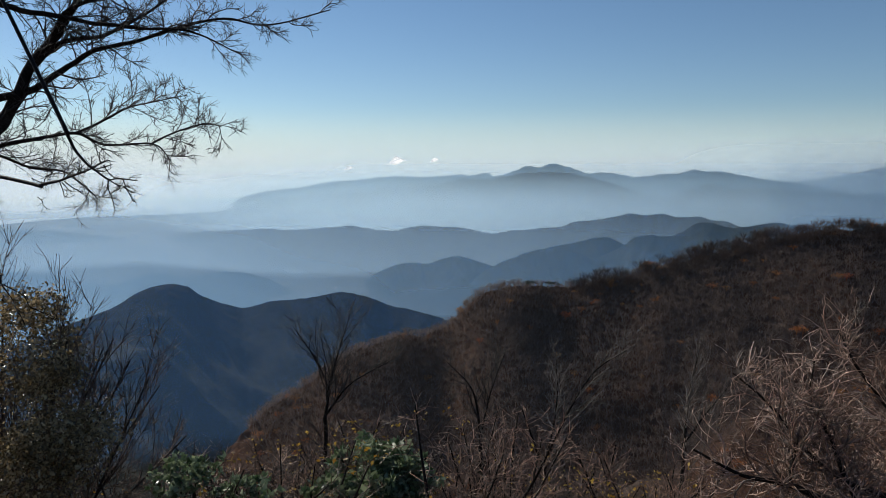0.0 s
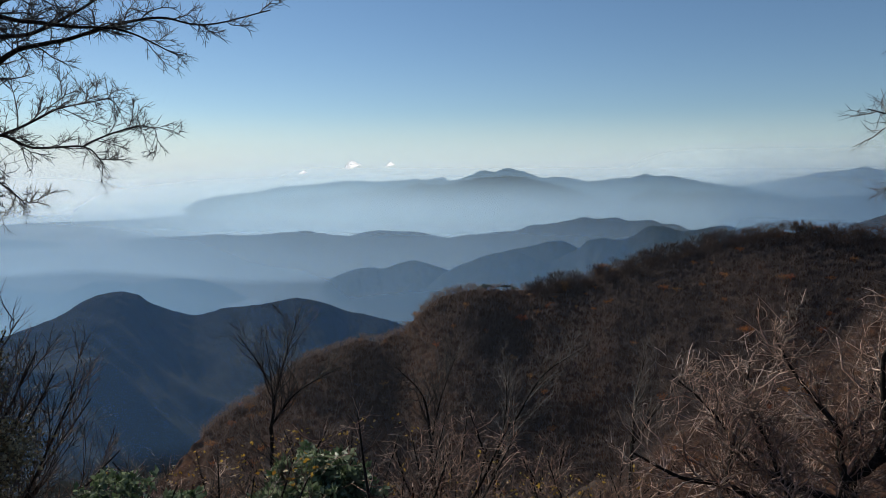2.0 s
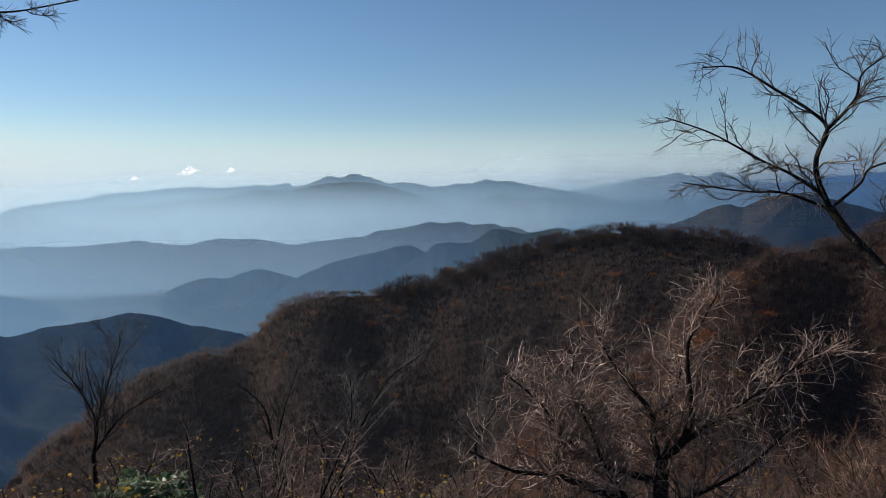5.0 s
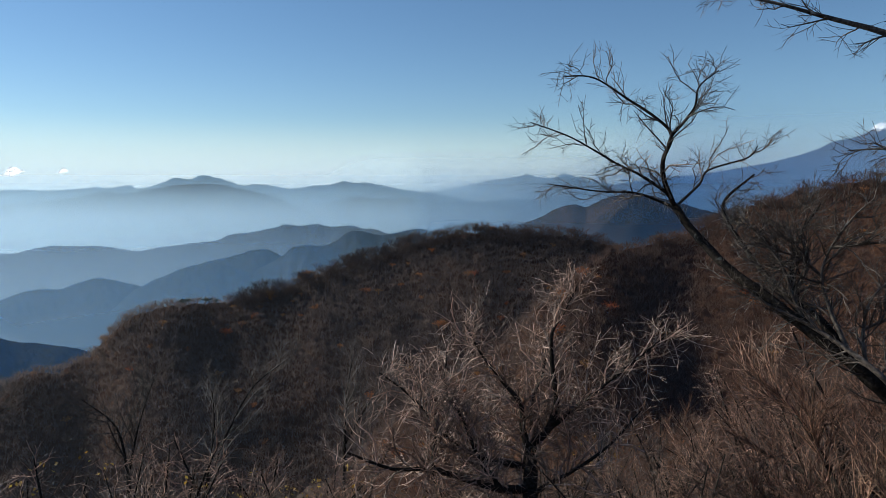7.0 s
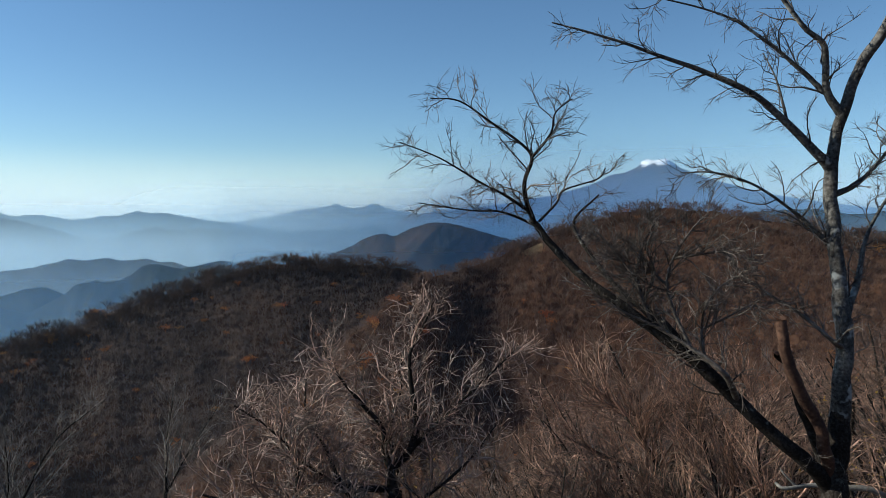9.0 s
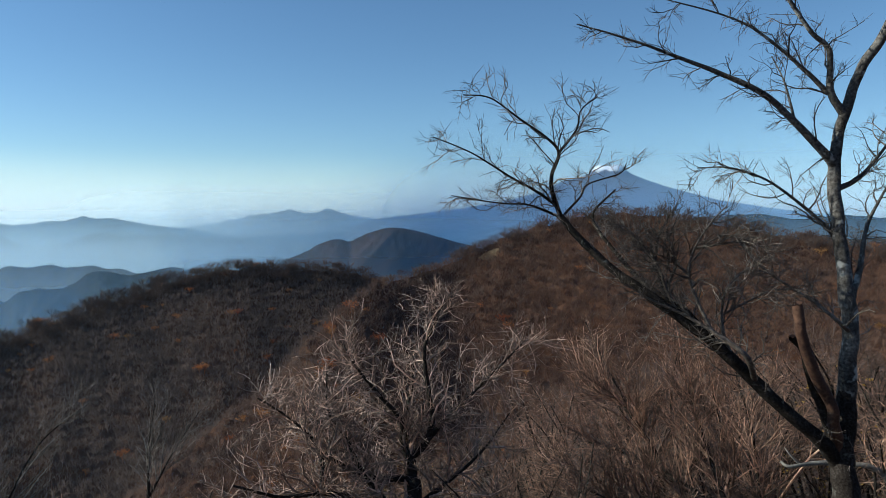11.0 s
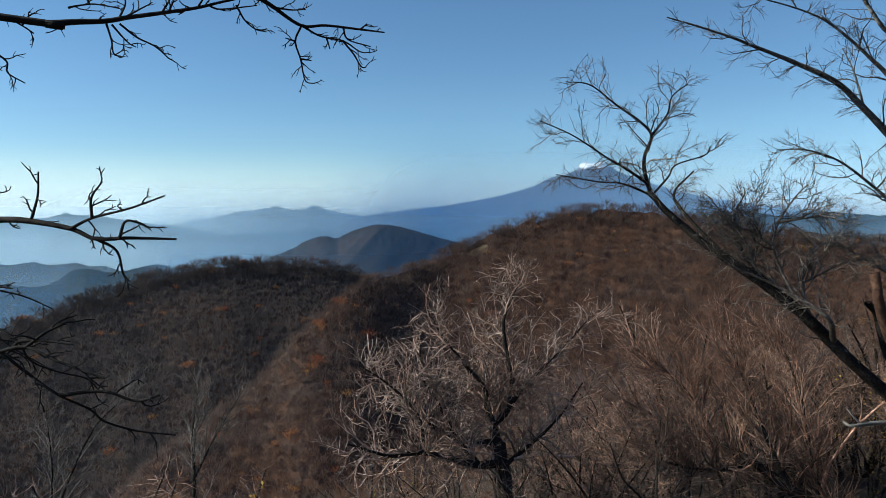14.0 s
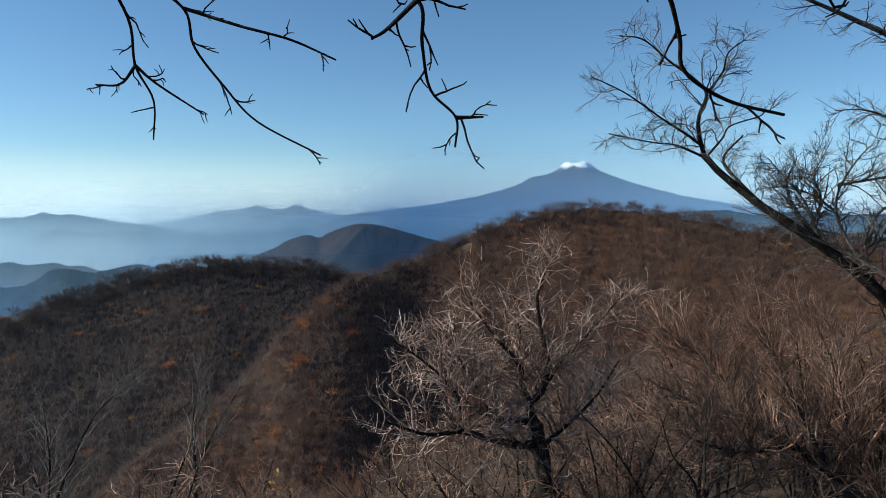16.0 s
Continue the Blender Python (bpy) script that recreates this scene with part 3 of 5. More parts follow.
# ---- woods on the near hills ----
def wood_template(rng, twigs, leafy=0.0, width=0.0075, upright=0.35, leaf=0.05):
    """One bare tree of height 1 as single triangles: trunk, limbs and a spray of fine upswept twigs."""
    tris, leaves = [], []

    def blade(a, b, width):
        a, b = Vector(a), Vector(b)
        side = (b - a).cross(Vector((rng.gauss(0, 1), rng.gauss(0, 1), rng.gauss(0, 1)))).normalized() * width
        tris.extend([a - side, a + side, b])
    top = Vector((rng.uniform(-0.1, 0.1), rng.uniform(-0.1, 0.1), 0.8))
    for k in range(3):
        a = k * 2.1
        w = Vector((math.cos(a), math.sin(a), 0)) * 0.018
        w2 = Vector((math.cos(a + 2.1), math.sin(a + 2.1), 0)) * 0.018
        tris.extend([w - Vector((0, 0, 0.1)), w2 - Vector((0, 0, 0.1)), top])
    for k in range(9):
        start = top * (rng.uniform(0.25, 0.6) / 0.8)
        a = k * 2.4 + rng.uniform(-0.4, 0.4)
        reach = 0.42 * math.sqrt((k + 0.5) / 9)
        tip = Vector((math.cos(a) * reach, math.sin(a) * reach, 0.5 + 0.42 * math.sqrt(max(0.0, 1 - (reach / 0.5) ** 2)) * rng.uniform(0.75, 1.1)))
        blade(start, tip, width * 1.4)
        for j in range(twigs // 9):
            p = start.lerp(tip, rng.uniform(0.35, 1.0))
            away = (p - Vector((0, 0, 0.3))).normalized()
            d = (away * 0.9 + Vector((rng.gauss(0, 0.45), rng.gauss(0, 0.45), rng.gauss(upright, 0.4)))).normalized() * rng.uniform(0.09, 0.24)
            if leafy and rng.random() < leafy:
                c = p + d
                e = Vector((rng.gauss(0, 1), rng.gauss(0, 1), rng.gauss(0, 1))).normalized() * leaf * rng.uniform(0.6, 1.2)
                g = e.orthogonal().normalized() * leaf
                leaves.extend([c - e, c + e, c + g])
            else:
                blade(p, p + d, width)
    return np.array([tuple(v) for v in tris + leaves], dtype=np.float32)


def wood(name, label, mat, x, y, z, tall, templates, rng, shade):
    verts, shades = [], []
    pick = rng.randint(0, len(templates), len(x))
    for k, tpl in enumerate(templates):
        i = np.where(pick == k)[0]
        if not len(i):
            continue
        a = rng.uniform(0, 6.28, len(i))[:, None]
        h, wide = tall[i][:, None], (tall[i] * rng.uniform(0.9, 1.5, len(i)))[:, None]
        c, s = np.cos(a), np.sin(a)
        verts.append(np.stack([x[i][:, None] + wide * (tpl[:, 0] * c - tpl[:, 1] * s), y[i][:, None] + wide * (tpl[:, 0] * s + tpl[:, 1] * c), z[i][:, None] + h * tpl[:, 2]], -1).reshape(-1, 3))
        shades.append(np.repeat(shade[i], len(tpl)))
    verts = np.concatenate(verts)
    ob = new(name, mesh_of(name, verts, np.arange(len(verts)).reshape(-1, 3), mat, False, [("shade", np.concatenate(shades))]))
    return tagged(ob, label, "woods", kind="stuff")


def on_hill(spec, count, rng, lowest, span):
    """Random places, even over the area, on the side of a hill that faces the path and over its crest."""
    X, Y, Z = hill_shape(**spec)
    R = np.hypot(X, Y)
    area = (np.abs(np.diff(R, axis=0))[:, :-1] * R[:-1, :-1]).astype(float)
    area[(Z[:-1, :-1] < R[:-1, :-1] * math.tan(radians(lowest)))] = 0
    area[int(len(area) * 0.9):] = 0
    bearing = np.degrees(np.arctan2(X, Y))[:-1, :-1]
    area[(bearing < span[0]) | (bearing > span[1])] = 0
    pick = rng.choice(area.size, count * 4, p=(area / area.sum()).ravel())
    i, j = pick // area.shape[1], pick % area.shape[1]
    fu, fv = rng.rand(count * 4), rng.rand(count * 4)
    places = [(g[i, j] * (1 - fu) + g[i + 1, j] * fu) * (1 - fv) + (g[i, j + 1] * (1 - fu) + g[i + 1, j + 1] * fu) * fv for g in (X, Y, Z)]
    # trees keep their distance: one to a square of the plan
    side = math.sqrt(area.sum() * radians(spec["step"]) / count) * 0.94
    square = np.floor(places[0] / side) * 100003 + np.floor(places[1] / side)
    first = np.unique(square, return_index=True)[1]
    return [g[first] for g in places]


def bald(x, y):
    """The grassy clearings just below the rounded hill's crest."""
    r, b = np.hypot(x, y), np.degrees(np.arctan2(x, y))
    band = np.exp(-((b - 50.6) / 2.8) ** 2 - ((r - 205) / 6.0) ** 2)
    return band + 0.5 * waves(x, y, 3.0, 3, 2.0) > 0.85


def crowns(x, y, size, seed):
    """Domes of tree crowns over the plan: a height of 0 to 1 and a shade for each tree."""
    best, shade = np.zeros_like(x), np.zeros_like(x)
    iu, iv = np.floor(x / size), np.floor(y / size)
    for du in (-1, 0, 1):
        for dv in (-1, 0, 1):
            p, q = iu + du, iv + dv
            h = [np.sin(p * a + q * b + seed) * 43758.5453 for a, b in ((127.1, 311.7), (269.5, 183.3), (419.2, 371.9), (77.7, 157.3))]
            h = [v - np.floor(v) for v in h]
            d = np.hypot(x / size - p - 0.5 - 0.8 * (h[0] - 0.5), y / size - q - 0.5 - 0.8 * (h[1] - 0.5)) / (0.55 + 0.35 * h[2])
            dome = np.clip(1 - d * d, 0, 1) ** 0.7 * (0.5 + 0.5 * h[3])
            shade = np.where(dome > best, h[2] * 0.6 + h[3] * 0.4, shade)
            best = np.maximum(best, dome)
    return best, shade


def canopy(spec, rows, size, tall, word, seed, warm):
    X, Y, Z = hill_shape(**{**spec, "rows": rows, "step": 0.16})
    keep = int(rows * 1.18)
    X, Y, Z = X[:keep], Y[:keep], Z[:keep]
    dome, shade = crowns(X, Y, size, seed)
    Z = Z + 0.25 + tall * dome * (1 + 0.5 * waves(X, Y, size * 0.4, 3, seed)) + 0.45 * waves(X, Y, size * 0.5, 3, seed + 7)
    X, Y = X + 0.35 * waves(X, Z, size * 0.25, 2, seed + 1), Y + 0.35 * waves(Y, Z, size * 0.25, 2, seed + 2)
    Z = np.where(bald(X, Y), Z - 1.5, Z)
    shade = np.clip(warm + 0.30 * shade + 0.18 * waves(X, Y, 45, 3, 6), -0.3, 0.65)
    ob = new("woods", mesh_of("woods", np.stack([X, Y, Z], -1).reshape(-1, 3), grid_faces(*X.shape)[:, ::-1], CANOPY, True, [("shade", shade.ravel())]))
    tagged(ob, word, "woods", kind="stuff")


CANOPY = rough_material("bare_canopy", [(0.12, (0.085, 0.066, 0.056)), (0.34, (0.105, 0.076, 0.062)), (0.5, (0.080, 0.048, 0.035)), (0.7, (0.092, 0.049, 0.031)), (0.9, (0.14, 0.062, 0.030))], 0.9, 4.5, 0.8, 1.0, 0.3, tint=0.75, spec=0.0)
canopy(NEAR_A, 170, 4.6, 1.0, "close canopy of bare grey-brown trees on the near ridge", 3.0, -0.05)
canopy(NEAR_B, 140, 3.2, 0.7, "close canopy of bare russet trees on the rounded hill", 5.0, 0.05)
rs, rr = np.random.RandomState(11), random.Random(11)
FAR_BARE = [wood_template(rr, 45, 0.0, 0.0128) for k in range(16)]
BARE = [wood_template(rr, 54, 0.0, 0.0108) for k in range(16)]
CREST = [wood_template(rr, 234, 0.0, 0.0046, 0.35) for k in range(12)]
LEAFY = [wood_template(rr, 198, 0.8, 0.0075, 0.2, 0.045) for k in range(6)]
for spec, count, low, high, kinds, warm, word in ((NEAR_A, 15000, 3.8, 5.4, FAR_BARE, 0.14, "bare brown beech and oak woods on the near ridge"), (NEAR_B, 11000, 2.5, 3.7, BARE, 0.42, "russet-brown bare woods on the rounded hill")):
    x, y, z = on_hill(spec, count, rs, -27, (-16, 50) if spec is NEAR_A else (14, 90))
    open_ground = bald(x, y) & (rs.rand(len(x)) < 0.93)
    x, y, z = x[~open_ground], y[~open_ground], z[~open_ground]
    tall = rs.uniform(low, high, len(x)) * (1 + 0.22 * waves(x, y, 40, 2, 5))
    shade = np.clip(warm + 0.20 * waves(x, y, 45, 3, 6) + rs.normal(0, 0.06, len(x)), 0, 0.65)
    leafy = rs.rand(len(x)) < 0.008 + 0.035 * (waves(x, y, 60, 3, 9) > 0.45)
    wood("woods", word, FOREST_TWIGS, x[~leafy], y[~leafy], z[~leafy], tall[~leafy], kinds, rs, shade[~leafy])
    wood("autumn_trees", "scattered trees still holding orange and red leaves", RED_LEAVES, x[leafy], y[leafy], z[leafy], tall[leafy] * 0.8, LEAFY, rs, rs.uniform(0.2, 0.7, leafy.sum()))

# single trees in full colour, and the trees that stand up along the crests
def spot(spec, bearing, height):
    """The place on a hill's near side that is seen at a bearing and a height angle."""
    X, Y, Z = hill_shape(**spec)
    miss = (np.degrees(np.arctan2(X, Y)) - bearing) ** 2 + (np.degrees(np.arctan2(Z + 2, np.hypot(X, Y))) - height) ** 2
    k = np.unravel_index(np.argmin(miss), miss.shape)
    return X[k], Y[k], Z[k], miss[k]


RED_TREES = [(37.2, -12.4), (36.8, -12.7), (32.1, -15.9), (27.8, -12), (22.2, -17.8), (37.4, -9.3), (39.2, -7.7), (45, -9.1), (31.8, -4.4), (30.4, -8.1), (26.8, -18.7), (37.6, -10), (41.4, -10.5), (16.7, -8), (16.3, -8.3), (13.5, -9.5), (30.1, -8.2), (27.5, -12.1), (11.4, -11.8), (3.4, -16.6), (31.7, -4.5), (13.8, -9.8), (10.1, -12.4), (51.8, -8.8), (52.2, -9.4), (27.4, -12.1), (21.8, -18), (16.5, -8), (29.9, -8.1)]
for bearing, height in RED_TREES:
    x, y, z, miss = min((spot(NEAR_B, bearing, height), spot(NEAR_A, bearing, height)), key=lambda p: p[3] + 0.0004 * math.hypot(p[0], p[1]))
    near = 2 if math.hypot(x, y) > 250 else 1
    one = wood("autumn_tree", "tree in rusty red autumn leaf among bare woods", RED_LEAVES, np.array([x]), np.array([y]), np.array([z]), rs.uniform(3.0, 4.2, 1) * (1 + 0.4 * (near - 1)), LEAFY, rs, rs.uniform(0.05, 0.6, 1))
    tagged(one, "tree in rusty red autumn leaf among bare woods", "tree", "coloured trees on the hills", kind="stuff")
for spec, span, count, low, high, word in ((NEAR_A, (11, 46), 760, 4.4, 8.4, "bare trees standing along the ridge crest"), (NEAR_B, (44, 84), 420, 2.6, 5.0, "bare trees standing along the hilltop")):
    X, Y, Z = hill_shape(**spec)
    line = np.degrees(np.arctan2(X[0], Y[0]))
    col = rs.choice(np.where((line > span[0]) & (line < span[1]))[0], count)
    row = spec["rows"] - 1 - rs.randint(0, 8, count) + 2
    x, y, z = X[row, col] + rs.normal(0, 1.2, count), Y[row, col] + rs.normal(0, 1.2, count), Z[row, col] - 0.3
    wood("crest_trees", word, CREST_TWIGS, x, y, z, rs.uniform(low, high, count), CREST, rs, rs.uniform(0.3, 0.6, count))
X, Y, Z = hill_shape(**{**NEAR_B, "rows": 150, "step": 0.08})
grass_faces = grid_faces(*X.shape)[:, ::-1]
open_ground = bald(X, Y).ravel()
grass_faces = grass_faces[open_ground[grass_faces].all(axis=1)]
GRASS = rough_material("dry_grass", [(0.3, (0.07, 0.045, 0.026)), (0.5, (0.15, 0.105, 0.06)), (0.7, (0.25, 0.18, 0.105))], 0.4, 3.0, 0.8, 0.95, 0.2)
grass = new("dry_grass", mesh_of("dry_grass", np.stack([X, Y, Z + 0.2 + 0.3 * waves(X, Y, 1.5, 3, 4)], -1).reshape(-1, 3), grass_faces, GRASS, True))
tagged(grass, "pale dry grass in clearings on the hilltop", "grass", kind="stuff")


# ---- branching plants ----
def spline(points, radii, steps):
    """A rounded line through points, with a radius at each step."""
    pts = [np.array(p, dtype=float) for p in points]
    pts = [2 * pts[0] - pts[1]] + pts + [2 * pts[-1] - pts[-2]]
    out, rad = [], []
    n = len(points) - 1
    for k in range(n):
        a, b, c, d = pts[k:k + 4]
        for j in range(steps + (k == n - 1)):
            t = j / steps
            out.append(0.5 * (2 * b + (c - a) * t + (2 * a - 5 * b + 4 * c - d) * t * t + (3 * b - a - 3 * c + d) * t**3))
            rad.append(radii[0] + (radii[1] - radii[0]) * ((k + t) / n) ** 0.8)
    return np.array(out), np.array(rad)


def tubes(limbs, sides):
    """One mesh's arrays for many tapering tubes, each given as (points, radii)."""
    verts, faces, base = [], [], 0
    ring = np.arange(sides) * 2 * math.pi / sides
    for pts, rad in limbs:
        tan = np.gradient(pts, axis=0)
        tan /= np.linalg.norm(tan, axis=1)[:, None] + 1e-9
        ref = np.array([0.31, 0.93, 0.17]) if abs(tan[0] @ np.array([0.31, 0.93, 0.17])) < 0.9 else np.array([0.9, -0.2, 0.4])
        u = np.cross(tan, ref)
        u /= np.linalg.norm(u, axis=1)[:, None] + 1e-9
        v = np.cross(tan, u)
        verts.append((pts[:, None] + rad[:, None, None] * (np.cos(ring)[None, :, None] * u[:, None] + np.sin(ring)[None, :, None] * v[:, None])).reshape(-1, 3))
        faces.append(grid_faces(len(pts), sides, True) + base)
        base += len(pts) * sides
    return np.concatenate(verts), np.concatenate(faces)


def sprout(rng, limb, plan, out, level=0):
    """Grows side shoots from a limb. plan: for each level (count per limb, length, angle in degrees, upward pull, first position, wiggle, thinnest)."""
    if level >= len(plan):
        return
    count, length, angle, up, first, wiggle, thin = plan[level]
    pts, rad = limb
    for k in range(count):
        f = first + (1 - first) * (k + rng.random()) / count
        i = min(int(f * (len(pts) - 1)), len(pts) - 2)
        start, tan = pts[i], pts[i + 1] - pts[i]
        tan = tan / (np.linalg.norm(tan) + 1e-9)
        side = np.cross(tan, [rng.gauss(0, 1), rng.gauss(0, 1), rng.gauss(0, 1)])
        side /= np.linalg.norm(side) + 1e-9
        a = radians(angle * rng.uniform(0.6, 1.35))
        d = tan * math.cos(a) + side * math.sin(a) + np.array([0, 0, up])
        d /= np.linalg.norm(d)
        reach = length * rng.uniform(0.45, 1.2) * (1.15 - 0.55 * f)
        segments = (5, 3, 2)[level] if len(plan) > 2 else (5, 2)[level]
        line = [start]
        for j in range(segments):
            d = d + np.array([rng.gauss(0, wiggle), rng.gauss(0, wiggle), rng.gauss(0, wiggle) + up * 0.25])
            d /= np.linalg.norm(d)
            line.append(line[-1] + d * reach / segments)
        r0 = max(min(rad[i] * 0.62, 0.010 * reach + thin), thin)
        shoot = (np.array(line), np.linspace(r0, max(thin * 0.55, r0 * 0.3), segments + 1))
        out[level].append(shoot)
        sprout(rng, shoot, plan, out, level + 1)


def part(name, arrays, mat, parent, label="", smooth=True, attributes=()):
    ob = new(name, mesh_of(name, *arrays, mat, smooth, attributes))
    ob.parent = parent
    if label:
        tagged(ob, label)
    return ob


def leaf_cards(rng, at, size, count, spread, droop=0.0, seed=0):
    """Small folded leaves around places: two triangles along a midrib each."""
    rs2 = np.random.RandomState(seed)
    c = np.repeat(np.asarray(at), count, axis=0) + rs2.normal(0, spread, (len(at) * count, 3))
    n = len(c)
    axis = rs2.normal(0, 1, (n, 3)) + np.array([0, 0, -droop])
    axis /= np.linalg.norm(axis, axis=1)[:, None]
    side = np.cross(axis, rs2.normal(0, 1, (n, 3)))
    side /= np.linalg.norm(side, axis=1)[:, None]
    up = np.cross(axis, side)
    s = size * rs2.uniform(0.6, 1.3, n)[:, None]
    v = np.stack([c, c + (axis * 0.45 + side * 0.3 + up * 0.08) * s, c + axis * s, c + (axis * 0.45 - side * 0.3 + up * 0.08) * s], 1).reshape(-1, 3)
    f = (np.array([(0, 1, 2), (0, 2, 3)])[None] + (np.arange(n) * 4)[:, None, None]).reshape(-1, 3)
    return v, f, np.repeat(rs2.rand(n), 4)


def bark(name, stops, scale, fine, rough, spec, blotch=None, vary=None):
    m = rough_material(name, stops, scale, fine, 0.9, rough, 0.006, spec=spec)
    if blotch:
        n, l = m.node_tree.nodes, m.node_tree.links
        b = n["Principled BSDF"]
        old = b.inputs["Base Color"].links[0].from_socket
        spots = node(n, "ShaderNodeTexNoise", Scale=blotch[1], Detail=3.0, Roughness=0.6)
        l.new(n.new("ShaderNodeNewGeometry").outputs["Position"], spots.inputs["Vector"])
        cut = node(n, "ShaderNodeMapRange", From_Min=blotch[2], From_Max=blotch[2] + 0.08)
        l.new(spots.outputs[0], cut.inputs["Value"])
        mix = n.new("ShaderNodeMix")
        mix.data_type = "RGBA"
        l.new(cut.outputs[0], mix.inputs["Factor"]), l.new(old, mix.inputs["A"])
        mix.inputs["B"].default_value = (*blotch[0], 1)
        l.new(mix.outputs["Result"], b.inputs["Base Color"])
    # a few random shoots turn much paler, imitating sun glints on twigs
    if vary:
        n, l = m.node_tree.nodes, m.node_tree.links
        b = n["Principled BSDF"]
        old = b.inputs["Base Color"].links[0].from_socket
        tone = node(n, "ShaderNodeMapRange", To_Min=vary[0], To_Max=vary[1])
        few = n.new("ShaderNodeMath")
        few.operation = "POWER"
        few.inputs[1].default_value = 2.2
        l.new(n.new("ShaderNodeNewGeometry").outputs["Random Per Island"], few.inputs[0])
        l.new(few.outputs[0], tone.inputs["Value"])
        scaled = n.new("ShaderNodeVectorMath")
        scaled.operation = "SCALE"
        l.new(old, scaled.inputs[0]), l.new(tone.outputs[0], scaled.inputs["Scale"])
        l.new(scaled.outputs[0], b.inputs["Base Color"])
    return m


PALE_BARK = bark("pale_beech_bark", [(0.35, (0.026, 0.022, 0.019)), (0.5, (0.095, 0.085, 0.075)), (0.68, (0.25, 0.23, 0.205))], 6.0, 60.0, 0.85, 0.12, ((0.40, 0.38, 0.34), 9.0, 0.585))
DARK_BARK = bark("dark_bark", [(0.35, (0.010, 0.008, 0.007)), (0.5, (0.026, 0.021, 0.017)), (0.66, (0.06, 0.05, 0.042))], 8.0, 70.0, 0.9, 0.08, ((0.16, 0.155, 0.13), 16.0, 0.66))
MOSSY_BARK = bark("dark_trunk_bark", [(0.35, (0.012, 0.009, 0.008)), (0.5, (0.03, 0.024, 0.020)), (0.66, (0.07, 0.06, 0.052))], 9.0, 80.0, 0.95, 0.05, ((0.11, 0.105, 0.09), 14.0, 0.62))
SNAG_BARK = bark("reddish_dead_bark", [(0.3, (0.035, 0.02, 0.014)), (0.5, (0.085, 0.045, 0.03)), (0.7, (0.15, 0.08, 0.05))], 9.0, 60.0, 0.85, 0.2)
# very pale stops: the gnarled tree's sunlit highlights are in the colour
GREY_TWIGS = bark("sunlit_grey_twigs", [(0.35, (0.11, 0.056, 0.038)), (0.5, (0.33, 0.21, 0.155)), (0.64, (0.66, 0.50, 0.41))], 3.0, 50.0, 0.5, 0.45, vary=(0.3, 1.9))
ASH_TWIGS = bark("dull_grey_twigs", [(0.35, (0.05, 0.040, 0.034)), (0.5, (0.12, 0.098, 0.085)), (0.64, (0.24, 0.205, 0.18))], 3.0, 50.0, 0.6, 0.3, vary=(0.4, 1.8))
# paler copy for the beech clump, with sunlight mixed into the base colour
LIT_TWIGS = bark("lit_grey_brown_twigs", [(0.35, (0.035, 0.027, 0.022)), (0.5, (0.090, 0.070, 0.056)), (0.64, (0.23, 0.19, 0.155))], 3.0, 50.0, 0.55, 0.35, vary=(0.4, 1.9))
BROWN_TWIGS = bark("brown_twigs", [(0.35, (0.036, 0.021, 0.014)), (0.5, (0.105, 0.060, 0.039)), (0.66, (0.26, 0.165, 0.105))], 1.5, 40.0, 0.55, 0.35, vary=(0.4, 1.7))
RUSSET_TWIGS = bark("russet_twigs", [(0.35, (0.075, 0.036, 0.023)), (0.5, (0.25, 0.134, 0.088)), (0.66, (0.54, 0.36, 0.25))], 1.5, 40.0, 0.5, 0.4, vary=(0.3, 1.8))
# darkened copy for twigs against the light, their shade put into the colour
SHADED_TWIGS = bark("shaded_twigs", [(0.3, (0.022, 0.017, 0.015)), (0.5, (0.045, 0.036, 0.031)), (0.7, (0.085, 0.068, 0.058))], 4.0, 60.0, 0.7, 0.3)


def leaf_material(name, stops, rough, glow):
    m = rough_material(name, stops, 2.0, 40.0, 0, rough, tint=True, spec=0.5)
    n, l = m.node_tree.nodes, m.node_tree.links
    b, out = n["Principled BSDF"], n["Material Output"]
    back, both = n.new("ShaderNodeBsdfTranslucent"), node(n, "ShaderNodeMixShader", Fac=glow)
    l.new(b.inputs["Base Color"].links[0].from_socket, back.inputs["Color"])
    l.new(b.outputs[0], both.inputs[1]), l.new(back.outputs[0], both.inputs[2]), l.new(both.outputs[0], out.inputs["Surface"])
    return m


TAN_LEAVES = leaf_material("tan_leaves", [(0.2, (0.075, 0.054, 0.020)), (0.6, (0.20, 0.135, 0.052)), (0.95, (0.50, 0.38, 0.20))], 0.38, 0.32)
GREEN_LEAVES = leaf_material("evergreen_leaves", [(0.2, (0.04, 0.07, 0.028)), (0.6, (0.12, 0.165, 0.08)), (0.95, (0.30, 0.35, 0.21))], 0.4, 0.3)
YELLOW_LEAVES = leaf_material("yellow_leaves", [(0.2, (0.25, 0.13, 0.02)), (0.6, (0.40, 0.24, 0.03)), (0.95, (0.5, 0.33, 0.06))], 0.5, 0.5)
RUST_LEAVES = leaf_material("rust_leaves", [(0.2, (0.13, 0.03, 0.012)), (0.6, (0.26, 0.07, 0.02)), (0.95, (0.34, 0.13, 0.04))], 0.5, 0.4)


def thing(name, at, label, category, group=""):
    ob = new(name)
    ob.empty_display_size = 0.1
    ob.matrix_world = Matrix.Translation(at)
    return tagged(ob, label, category, group)


